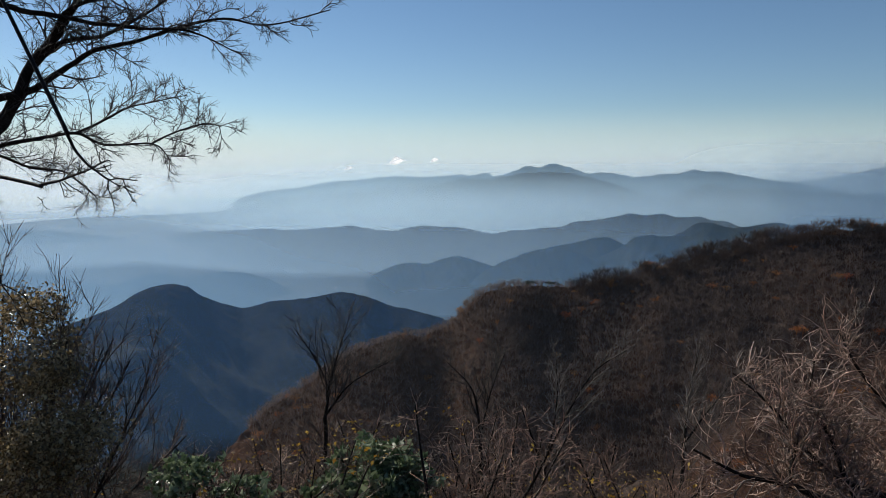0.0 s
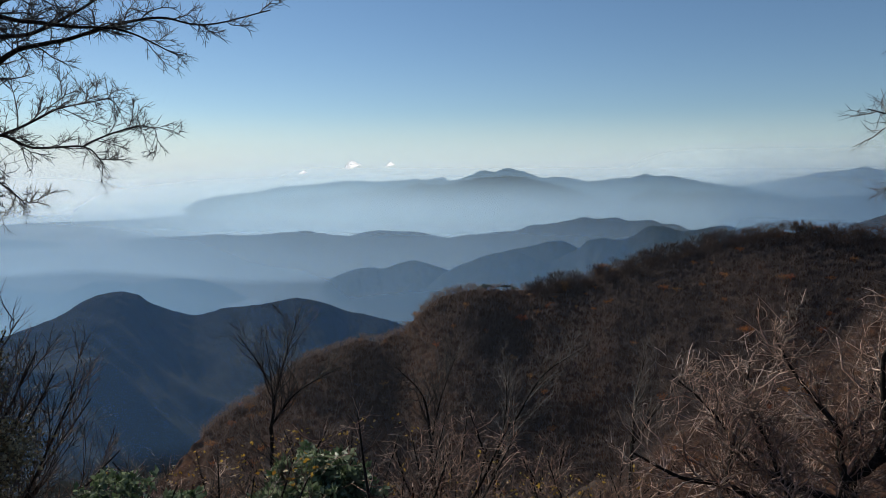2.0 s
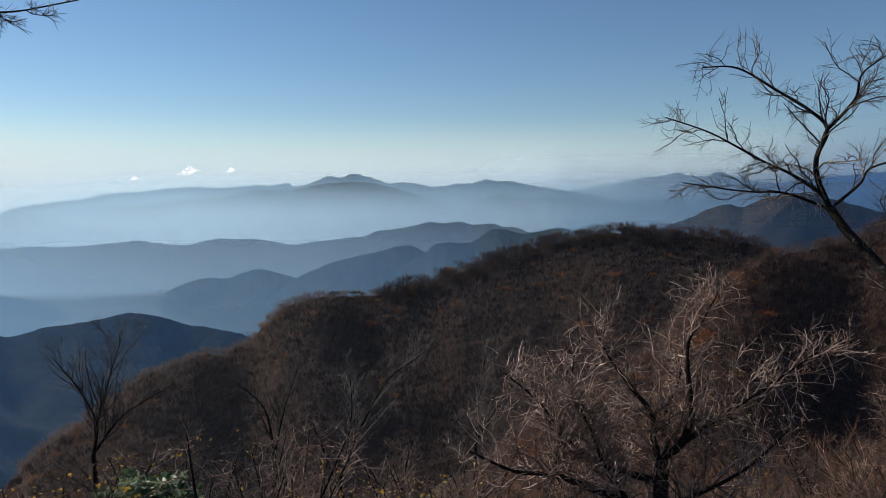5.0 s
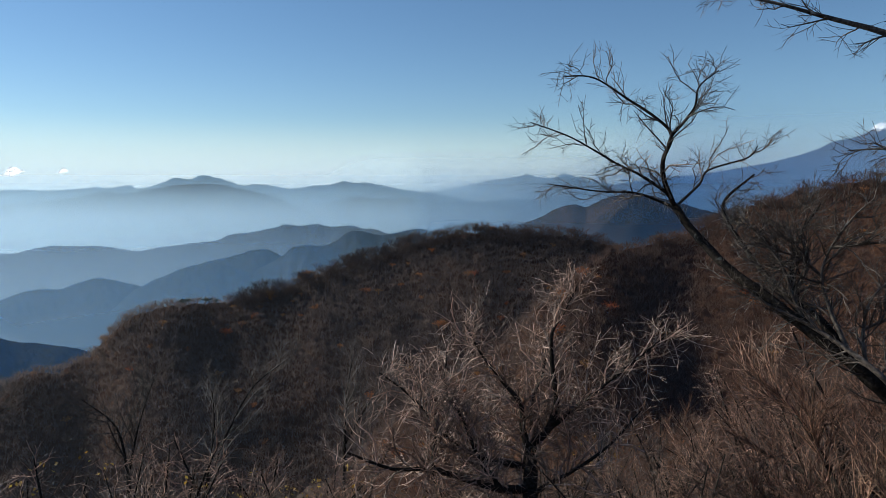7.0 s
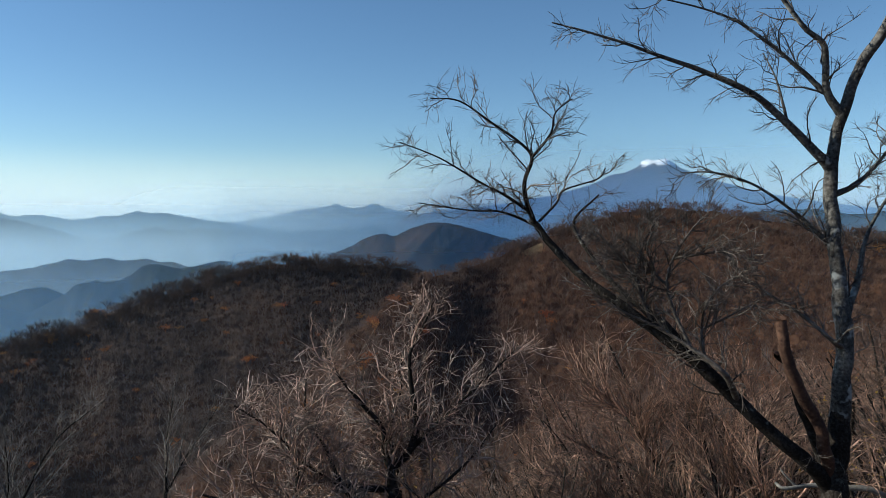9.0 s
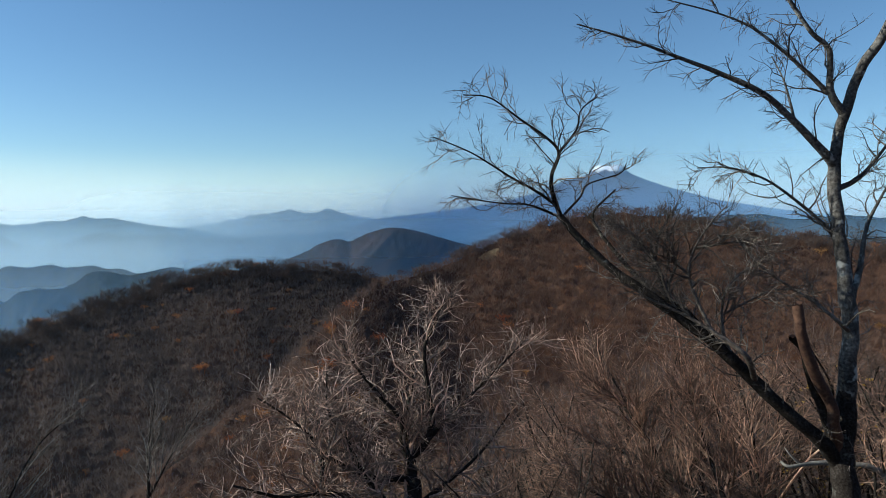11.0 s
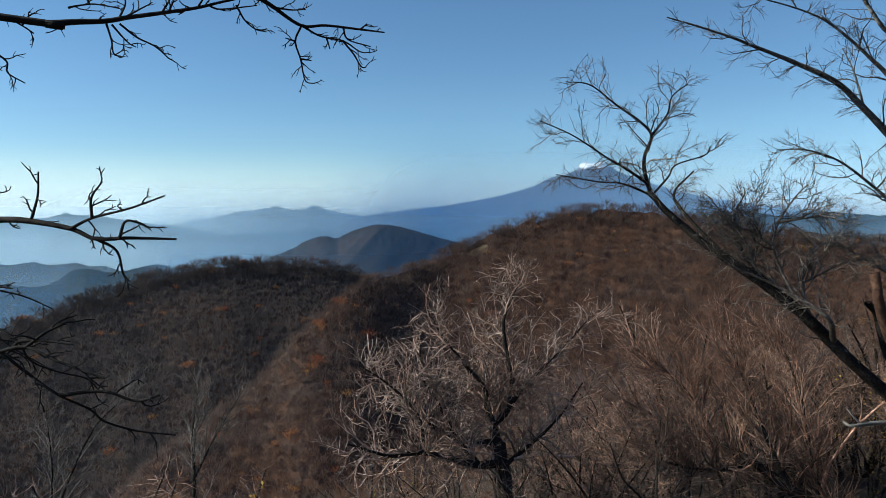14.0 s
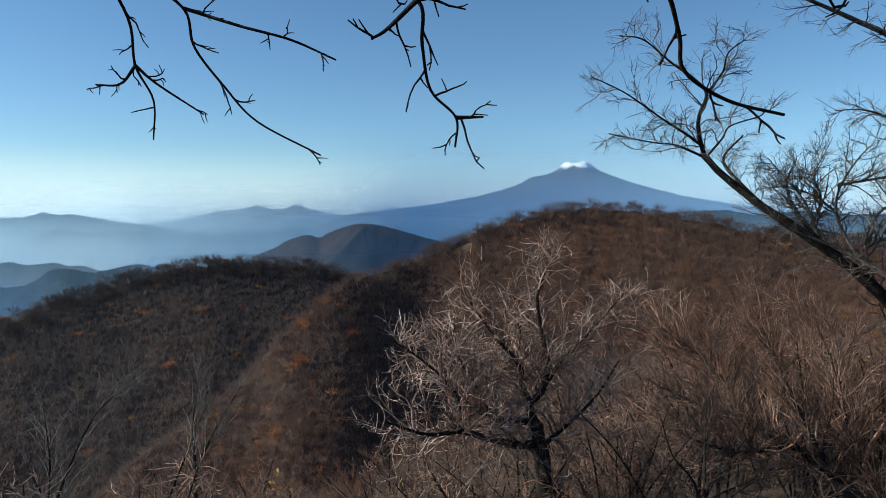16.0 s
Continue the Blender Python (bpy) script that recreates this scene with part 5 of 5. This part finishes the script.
twig([(-1.055, 1.752, -0.359), (-1.036, 1.756, -0.370), (-0.998, 1.751, -0.391)])
twig([(-1.088, 1.542, -0.294), (-1.080, 1.522, -0.322), (-1.068, 1.504, -0.325), (-1.055, 1.484, -0.327)])
twig([(-1.112, 1.378, -0.343), (-1.106, 1.377, -0.360), (-1.098, 1.372, -0.366), (-1.088, 1.363, -0.366)])
twig([(-1.023, 1.382, -0.281), (-1.010, 1.374, -0.291), (-1.005, 1.374, -0.311), (-1.001, 1.371, -0.317)])
twig([(-1.053, 1.437, -0.267), (-1.050, 1.429, -0.246), (-1.051, 1.423, -0.226)])
twig([(-1.035, 1.402, -0.273), (-1.026, 1.380, -0.264), (-1.009, 1.349, -0.256), (-0.991, 1.327, -0.246)])
twig([(-1.026, 1.380, -0.264), (-1.028, 1.376, -0.248), (-1.023, 1.367, -0.235)])
twig([(-1.093, 1.564, -0.287), (-1.107, 1.578, -0.277), (-1.122, 1.577, -0.247), (-1.102, 1.566, -0.227)])
twig([(-1.082, 1.523, -0.270), (-1.070, 1.512, -0.248), (-1.058, 1.504, -0.241)])
twig([(-1.013, 1.360, -0.280), (-1.010, 1.353, -0.266), (-0.996, 1.342, -0.272)])
twig([(-0.780, 1.070, 0.112), (-0.771, 1.059, 0.040), (-0.771, 1.051, 0.007), (-0.771, 1.047, -0.014)])
twig([(-0.714, 1.006, 0.105), (-0.710, 1.012, 0.036), (-0.712, 1.002, 0.014), (-0.698, 0.995, 0.009)])
twig([(-0.771, 1.059, 0.040), (-0.753, 1.045, 0.031), (-0.736, 1.029, 0.028), (-0.723, 1.012, 0.031), (-0.694, 0.985, 0.032)])
bough([(-3.900, 4.300, 1.200), (-2.400, 3.200, 1.200), (-1.500, 2.200, 0.800), (-0.823, 1.527, 0.095), (-0.810, 1.535, 0.053), (-0.801, 1.536, 0.032), (-0.778, 1.532, 0.006), (-0.751, 1.521, -0.011), (-0.720, 1.508, -0.029), (-0.694, 1.491, -0.027), (-0.658, 1.468, -0.029), (-0.633, 1.450, -0.031)])
twig([(-0.720, 1.508, -0.029), (-0.699, 1.497, -0.040), (-0.675, 1.482, -0.044), (-0.656, 1.471, -0.056), (-0.645, 1.463, -0.056)])
twig([(-0.675, 1.482, -0.044), (-0.662, 1.476, -0.060), (-0.654, 1.472, -0.074), (-0.648, 1.469, -0.075)])
twig([(-0.720, 1.508, -0.029), (-0.725, 1.514, -0.048), (-0.718, 1.513, -0.069), (-0.715, 1.513, -0.084), (-0.711, 1.512, -0.096), (-0.702, 1.508, -0.098)])
twig([(-0.693, 1.493, -0.040), (-0.688, 1.492, -0.055)])
twig([(-0.751, 1.521, -0.011), (-0.733, 1.511, -0.012), (-0.718, 1.502, -0.010)])
twig([(-0.718, 1.513, -0.069), (-0.706, 1.507, -0.070)])
twig([(-0.725, 1.514, -0.048), (-0.736, 1.520, -0.045)])
twig([(-0.658, 1.468, -0.029), (-0.653, 1.462, -0.022)])
twig([(-0.676, 1.480, -0.028), (-0.670, 1.478, -0.042), (-0.645, 1.463, -0.049)])
twig([(-0.767, 1.527, -0.002), (-0.751, 1.519, 0.000), (-0.741, 1.512, 0.004)])
bough([(-3.900, 4.300, 0.400), (-2.200, 2.900, 0.200), (-1.450, 2.050, 0.020), (-0.960, 1.662, -0.046), (-0.929, 1.653, -0.040), (-0.901, 1.644, -0.035), (-0.879, 1.635, -0.028), (-0.844, 1.621, -0.018), (-0.806, 1.604, -0.007), (-0.780, 1.590, 0.003), (-0.756, 1.576, 0.011), (-0.744, 1.570, 0.012)])
twig([(-0.939, 1.653, -0.026), (-0.929, 1.650, -0.022), (-0.912, 1.644, -0.018), (-0.887, 1.637, -0.019)])
twig([(-0.918, 1.646, -0.019), (-0.923, 1.646, -0.008), (-0.925, 1.644, 0.004)])
twig([(-0.887, 1.638, -0.028), (-0.882, 1.634, -0.013), (-0.885, 1.633, -0.002)])
twig([(-0.879, 1.635, -0.026), (-0.867, 1.629, -0.017), (-0.856, 1.624, -0.009)])
twig([(-0.844, 1.621, -0.018), (-0.836, 1.614, 0.001), (-0.842, 1.615, 0.009)])
twig([(-0.836, 1.617, -0.014), (-0.830, 1.612, 0.004)])
twig([(-0.806, 1.604, -0.007), (-0.799, 1.597, 0.009), (-0.796, 1.593, 0.022)])
twig([(-0.815, 1.608, -0.008), (-0.826, 1.614, -0.018)])
twig([(-0.901, 1.644, -0.037), (-0.895, 1.645, -0.055), (-0.892, 1.646, -0.071), (-0.882, 1.644, -0.074)])
twig([(-0.895, 1.643, -0.038), (-0.878, 1.640, -0.056), (-0.869, 1.637, -0.061)])
twig([(-0.887, 1.640, -0.036), (-0.869, 1.636, -0.049), (-0.849, 1.629, -0.058), (-0.834, 1.626, -0.070), (-0.830, 1.624, -0.071)])
twig([(-0.765, 1.583, 0.001), (-0.754, 1.581, -0.016), (-0.741, 1.576, -0.026), (-0.729, 1.570, -0.028)])
twig([(-0.774, 1.586, 0.007), (-0.774, 1.583, 0.021), (-0.771, 1.579, 0.031)])
twig([(-0.794, 1.598, -0.003), (-0.782, 1.593, -0.006), (-0.755, 1.579, 0.000), (-0.742, 1.571, 0.003)])
twig([(-0.997, 1.717, -0.076), (-0.985, 1.715, -0.086), (-0.984, 1.717, -0.098), (-0.967, 1.714, -0.108)])
twig([(-1.003, 1.709, -0.030), (-0.982, 1.704, -0.039), (-0.968, 1.702, -0.046), (-0.960, 1.701, -0.051)])
twig([(-0.971, 1.703, -0.043), (-0.966, 1.698, -0.033), (-0.960, 1.695, -0.028)])
tree("hanging_beech", foot, "slender bare beech with knobbly budded twigs hanging beside the path", stems, BUDS, 4, [BACKLIT_BARK], sides=7)

# ---- slender saplings down the slope ----
SAPLING = [(11, 0.80, 38, 0.16, 0.1, 0.16, 0.0040), (6, 0.42, 38, 0.14, 0.15, 0.18, 0.0026), (3, 0.22, 38, 0.10, 0.2, 0.16, 0.0018)]
for seed, x, y, mats, lines in (
        (21, -1.58, 8.85, [SHADED_TWIGS], [[(-1.62, 9.25, -3.44), (-1.60, 9.38, -3.09), (-1.76, 9.46, -2.71), (-2.08, 9.52, -2.24)], [(-1.61, 9.35, -3.16), (-1.46, 9.55, -2.57), (-1.31, 9.69, -2.08)], [(-1.61, 9.26, -3.41), (-1.27, 9.25, -2.97), (-0.73, 9.30, -2.66)]]),
        (22, 0.61, 9.8, [SHADED_TWIGS], [[(0.57, 10.20, -4.07), (0.45, 10.44, -3.44), (0.05, 10.58, -3.03)], [(0.59, 10.23, -3.99), (0.75, 10.42, -3.43), (0.98, 10.58, -2.85)]]),
        (23, 1.27, 8.8, [ASH_TWIGS], [[(1.39, 9.05, -4.01), (1.68, 9.24, -3.44), (2.08, 9.36, -2.84), (2.53, 9.34, -2.51)], [(1.39, 9.05, -4.01), (1.57, 9.31, -3.31), (1.59, 9.49, -2.72)]]),
        (24, 3.4, 9.6, [ASH_TWIGS], [[(3.5, 9.7, -4.0), (3.6, 9.9, -3.4), (3.75, 10.0, -2.8)], [(3.5, 9.7, -4.0), (3.9, 9.8, -3.5), (4.3, 9.8, -3.0)]])):
    foot = (x, y, ground_at(x, y))
    stems = [("stem", [(x, y, foot[2] - 0.1), tuple((np.array((x, y, foot[2])) * 0.4 + np.array(lines[0][0]) * 0.6)), lines[0][0]], 0.036, 0.028, DARK_BARK, 0.9)]
    stems += [("limb", line, 0.024 if k == 0 else 0.018, 0.005, DARK_BARK, 1.3) for k, line in enumerate(lines)]
    tree("sapling", foot, "thin bare sapling with upswept twigs on the slope", stems, SAPLING, seed, mats, "saplings below the path")

# ---- the tree with tan leaves beside the path ----
foot = (-3.5, 4.9, ground_at(-3.5, 4.9))
rng = random.Random(31)
leafy = thing("leafy_tree", foot, "small tree holding dull tan and golden leaves", "tree")
limbs, shoots = [], [[], [], []]
for tip in ((-3.4, 5.3, -1.0), (-3.0, 5.2, -1.5), (-3.6, 5.6, -0.8), (-2.4, 4.2, -1.85), (-2.7, 4.3, -1.65), (-2.2, 4.5, -2.0), (-3.0, 6.0, -1.6), (-2.6, 6.2, -2.0), (-2.3, 6.0, -2.4), (-3.0, 4.7, -2.1), (-2.64, 5.04, -1.12), (-2.42, 5.00, -1.26), (-2.07, 4.76, -1.48), (-2.23, 4.83, -1.38), (-2.25, 4.44, -1.50), (-2.59, 4.70, -1.19)):
    a, b = np.array((0.0, 0, -0.1)), np.array(tip) - np.array(foot)
    line = spline([a, a * 0.6 + b * 0.4 + np.array([rng.gauss(0, 0.12), rng.gauss(0, 0.12), 0.25]), b], (0.028, 0.006), 7)
    part("stem", tubes([line], 6), DARK_BARK, leafy)
    sprout(rng, line, [(13, 0.85, 32, 0.22, 0.25, 0.12, 0.0046), (8, 0.42, 34, 0.2, 0.15, 0.14, 0.0028), (3, 0.18, 36, 0.15, 0.2, 0.14, 0.0019)], shoots)
for k, group_of in enumerate(shoots):
    tagged(part("branchwork" if k == 0 else "twig_spray", tubes(group_of, 3), BROWN_TWIGS, leafy), kind="stuff")
tips = [l[0][-1] for l in shoots[1] + shoots[2]]
whole = [t + np.array(foot) for t in tips]
LUMPS = (((-2.91, 4.68, -0.98), (0.3, 0.35, 0.12), 150), ((-2.82, 4.55, -1.26), (0.34, 0.4, 0.3), 130), ((-2.53, 4.34, -1.35), (0.18, 0.25, 0.16), 130), ((-2.33, 4.10, -1.65), (0.34, 0.36, 0.14), 330), ((-2.39, 3.88, -1.80), (0.38, 0.36, 0.2), 260))
near_leaf = [t for t, at in zip(tips, whole) if any(np.linalg.norm((at - np.array(c)) / np.array(size)) < 1.1 for c, size, count in LUMPS)]
lumps = np.random.RandomState(9)
for centre, size, count in LUMPS:
    d = lumps.normal(0, 1, (count, 3))
    d = d / np.linalg.norm(d, axis=1)[:, None] * lumps.uniform(0.45, 1.05, (count, 1)) * (1 + 0.25 * waves(d[:, :1] * 2, d[:, 2:] * 2 + d[:, 1:2], 1.0, 3, count))
    near_leaf.extend(np.array(centre) - np.array(foot) + d * np.array(size))
v, f, shade = leaf_cards(rng, near_leaf, 0.026, 14, 0.04, 0.4, 3)
tagged(part("leaves", (v, f), TAN_LEAVES, leafy, "dry tan leaves", False, [("shade", shade)]), kind="stuff")

# ---- the bleached dead branch propped in the brush ----
BLEACHED = bark("bleached_wood", [(0.3, (0.10, 0.09, 0.075)), (0.5, (0.20, 0.18, 0.155)), (0.7, (0.34, 0.31, 0.27))], 9.0, 70.0, 0.8, 0.15)
line = [(4.537, 1.397, -1.817), (4.318, 1.629, -1.728), (4.195, 1.741, -1.719), (4.069, 1.830, -1.727), (4.063, 1.884, -1.707)]
foot = (line[0][0] + 0.35, line[0][1] - 0.15, ground_at(line[0][0] + 0.35, line[0][1] - 0.15))
dead = thing("dead_branch", foot, "bleached dead branch leaning in the brush", "branch")
part("stem", tubes([spline([np.array(p) - np.array(foot) for p in [(foot[0], foot[1], foot[2] - 0.05)] + line], (0.022, 0.009), 6)], 7), BLEACHED, dead)
part("side_branch", tubes([spline([np.array(p) - np.array(foot) for p in [(4.142, 1.791, -1.725), (4.088, 1.843, -1.649), (4.091, 1.869, -1.619)]], (0.009, 0.004), 5)], 5), BLEACHED, dead)


# ---- evergreen bushes ----
def evergreen(x, y, top, wide, count, leaf, mat, seed, label):
    base = (x, y, ground_at(x, y))
    rng2, rs2 = random.Random(seed), np.random.RandomState(seed)
    bush = thing("evergreen_bush", base, label, "bush", "evergreen bushes")
    tall = top - base[2]
    ends = []
    for k in range(9):
        a, r = rng2.uniform(0, 6.28), wide * rng2.uniform(0.1, 0.8)
        end = np.array((r * math.cos(a), r * math.sin(a), tall * rng2.uniform(0.75, 0.95)))
        part("stem", tubes([spline([(0, 0, -0.1), end * (0.3, 0.3, 0.5), end], (0.018, 0.005), 5)], 5), DARK_BARK, bush)
        ends.append(end)
    d = rs2.normal(0, 1, (count, 3))
    d[:, 2] = np.abs(d[:, 2]) * 0.9 + 0.05
    d /= np.linalg.norm(d, axis=1)[:, None]
    bumps = 1 + 0.7 * waves(d[:, 0] * 3, d[:, 1] * 3 + d[:, 2] * 2, 0.8, 3, seed)
    at = np.array((0, 0, tall - wide * 0.75)) + d * (wide * bumps * rs2.uniform(0.7, 1.0, count))[:, None] * np.array((1, 1, 0.75))
    v, f, shade = leaf_cards(rng2, at, leaf, 8, 0.012, -0.7, seed)
    tagged(part("leaves", (v, f), mat, bush, "", False, [("shade", shade)]), kind="stuff")


evergreen(-0.56, 5.45, -2.34, 0.44, 620, 0.066, GREEN_LEAVES, 41, "dense glossy dark green evergreen bush in the sun")
evergreen(-1.85, 4.75, -2.08, 0.26, 90, 0.05, GREEN_LEAVES, 42, "small dusty green bush among brown twigs")
evergreen(-1.45, 4.85, -2.25, 0.22, 60, 0.05, GREEN_LEAVES, 43, "small dusty green bush among brown twigs")


# ---- two flat-topped pines on the near ridge ----
PINE_NEEDLES = leaf_material("pine_needles", [(0.2, (0.012, 0.022, 0.014)), (0.6, (0.025, 0.04, 0.024)), (0.95, (0.05, 0.07, 0.04))], 0.6, 0.15)
for seed, bearing, wide, tall in ((61, 7.25, 2.6, 5.6), (62, 8.95, 3.4, 5.4)):
    base = spot(NEAR_A, bearing, -10.0)[:3]
    rng2, rs2 = random.Random(seed), np.random.RandomState(seed)
    pine = thing("pine_tree", base, "flat-topped dark green pine standing on the ridge", "tree", "pines on the ridge")
    part("trunk", tubes([spline([(0, 0, -0.5), (0.15, 0, tall * 0.5), (0, 0, tall * 0.92)], (0.16, 0.06), 5)], 6), DARK_BARK, pine)
    at = []
    for k in range(8):
        a, reach = k * 2.4, wide * rng2.uniform(0.35, 1.0)
        end = np.array((reach * math.cos(a), reach * math.sin(a), tall * rng2.uniform(0.82, 1.0)))
        part("limb", tubes([spline([(0.08, 0, tall * 0.6), end * (0.5, 0.5, 0.85), end], (0.06, 0.02), 4)], 5), DARK_BARK, pine)
        at.extend(end + rs2.normal(0, 1, (34, 3)) * (0.42, 0.42, 0.14))
    v, f, shade = leaf_cards(rng2, at, 0.3, 6, 0.12, 0.0, seed)
    tagged(part("needles", (v, f), PINE_NEEDLES, pine, "", False, [("shade", shade)]), kind="stuff")


# ---- brushwood on the slope ----
def brush(label, seed, twigs, leaves=None, leaf_share=0.0):
    """A bare many-stemmed shrub about 2 m tall, standing at the origin."""
    rng2 = random.Random(seed)
    root = thing("shrub", (0, 0, 0), label, "shrub", "brushwood on the slope")
    shoots = [[], []]
    for k in range(6):
        a, lean = rng2.uniform(0, 6.28), rng2.uniform(0.4, 1.3)
        end = np.array((math.cos(a) * lean, math.sin(a) * lean, rng2.uniform(1.2, 1.85)))
        line = spline([(0.05 * math.cos(a), 0.05 * math.sin(a), -0.3), end * (0.35, 0.35, 0.45) + np.array([rng2.gauss(0, 0.06), rng2.gauss(0, 0.06), 0]), end * (0.7, 0.7, 0.75), end], (0.020, 0.005), 5)
        part("stem", tubes([line], 5), DARK_BARK, root)
        sprout(rng2, line, [(11, 0.46, 52, 0.14, 0.10, 0.34, 0.0036), (9, 0.26, 50, 0.12, 0.10, 0.36, 0.0023)], shoots)
    for k, group_of in enumerate(shoots):
        tagged(part("branchwork" if k == 0 else "twig_spray", tubes(group_of, 3), twigs, root), kind="stuff")
    if leaves:
        tips = [l[0][-1] for l in shoots[1] if rng2.random() < leaf_share]
        v, f, shade = leaf_cards(rng2, tips, 0.045, 3, 0.03, 0.3, seed)
        tagged(part("leaves", (v, f), leaves, root, "", False, [("shade", shade)]), kind="stuff")
    return root


KINDS = [brush("bare brown shrub with fine tangled twigs", 51, BROWN_TWIGS), brush("bare brown shrub with fine tangled twigs", 52, BROWN_TWIGS),
         brush("russet-twigged bare shrub on the slope", 53, RUSSET_TWIGS), brush("russet-twigged bare shrub on the slope", 54, RUSSET_TWIGS),
         brush("pale grey-twigged bare shrub", 55, ASH_TWIGS), brush("brown shrub with a few yellow leaves", 56, BROWN_TWIGS, YELLOW_LEAVES, 0.12),
         brush("brown shrub with scattered rusty leaves", 57, RUSSET_TWIGS, RUST_LEAVES, 0.10)]
used = [False] * len(KINDS)


def skyline(bearing):
    return float(np.interp(bearing, [-40, -20, -8, -2, 4, 20, 30, 36, 50, 62, 66, 70, 75, 82, 100], [-16, -18, -18.0, -18.6, -21, -22.6, -21, -18, -14, -10, -8, -5.5, -4, -3.0, -3.0]))


rng = random.Random(77)
for span, near, far, count, weights in (((-32, -18), 4.5, 11, 16, (3, 3, 1, 1, 0, 1, 1)), ((-18, -3), 4.2, 13, 52, (3, 3, 2, 2, 0, 3, 2)), ((-3, 24), 4.6, 16, 66, (3, 3, 3, 3, 1, 2, 1)),
                                        ((24, 46), 6.0, 24, 20, (3, 3, 2, 2, 1, 1, 1)), ((44, 86), 5.2, 26, 66, (3, 3, 4, 4, 1, 1, 0)), ((46, 80), 5.0, 9, 14, (3, 3, 4, 4, 1, 1, 0)), ((-21, -4), 6.2, 9.5, 26, (3, 3, 3, 3, 0, 2, 2)), ((-20, 20), 4.2, 7, 24, (3, 3, 2, 2, 0, 2, 2)), ((24, 52), 3.7, 6.2, 12, (3, 3, 2, 2, 1, 0, 0))):
    for k in range(count):
        b, r = rng.uniform(*span), near * (far / near) ** rng.random()
        x, y = r * math.sin(radians(b)), r * math.cos(radians(b))
        if (abs(b + 5.9) < 5.5 and r < 5.9) or (-22 < b < -15 and r < 5.1):
            continue
        if math.hypot(x - 3.78, y - 1.42) < 0.7 or math.hypot(x + 1.3, y - 1.2) < 3.2:
            continue
        towards, beside = 0.64 * (-0.56 - x) + 0.77 * (y - 5.45), 0.77 * (x + 0.56) + 0.64 * (y - 5.45)
        if 0 < towards < 2.2 and abs(beside) < 0.55:  # the evergreen stands free on its sunny side
            continue
        z = ground_at(x, y)
        tall = min(rng.uniform(1.5, 2.9) * (0.62 if r < 8 and b > 48 else 1.0), r * math.tan(radians(skyline(b))) + rng.uniform(-0.25, 0.1) - z)
        if tall < 0.7:
            continue
        i = rng.choices(range(len(KINDS)), weights)[0]
        m = Matrix.Translation((x, y, z)) @ pose(0, 0, 0, rng.uniform(-8, 8), rng.uniform(-8, 8), rng.uniform(0, 360)) @ Matrix.Diagonal((tall / 2.3 * rng.uniform(0.9, 1.3), tall / 2.3 * rng.uniform(0.9, 1.3), tall / 2.3, 1))
        if used[i]:
            copy_thing(KINDS[i], m)
        else:
            used[i], KINDS[i].matrix_world = True, m

# the thicket further along the slope, past telling one bush from the next
rr2, rs2 = random.Random(5), np.random.RandomState(5)
THICKET = [wood_template(rr2, 153, 0.0, 0.0042) for k in range(10)]
bearing, r = rs2.uniform(20, 88, 1200), 24 * (105 / 24.0) ** np.sqrt(rs2.rand(1200))
x, y = r * np.sin(np.radians(bearing)), r * np.cos(np.radians(bearing))
z = ground_height(x, y)
tall = np.minimum(rs2.uniform(1.6, 3.6, 1200), r * np.tan(np.radians([skyline(b) for b in bearing])) - z)
keep = tall > 0.8
wood("thicket", "tangled thicket of russet and brown bare bushes", FOREST_TWIGS, x[keep], y[keep], z[keep], tall[keep], THICKET, rs2, np.clip(rs2.normal(0.42, 0.12, keep.sum()), 0, 0.7))
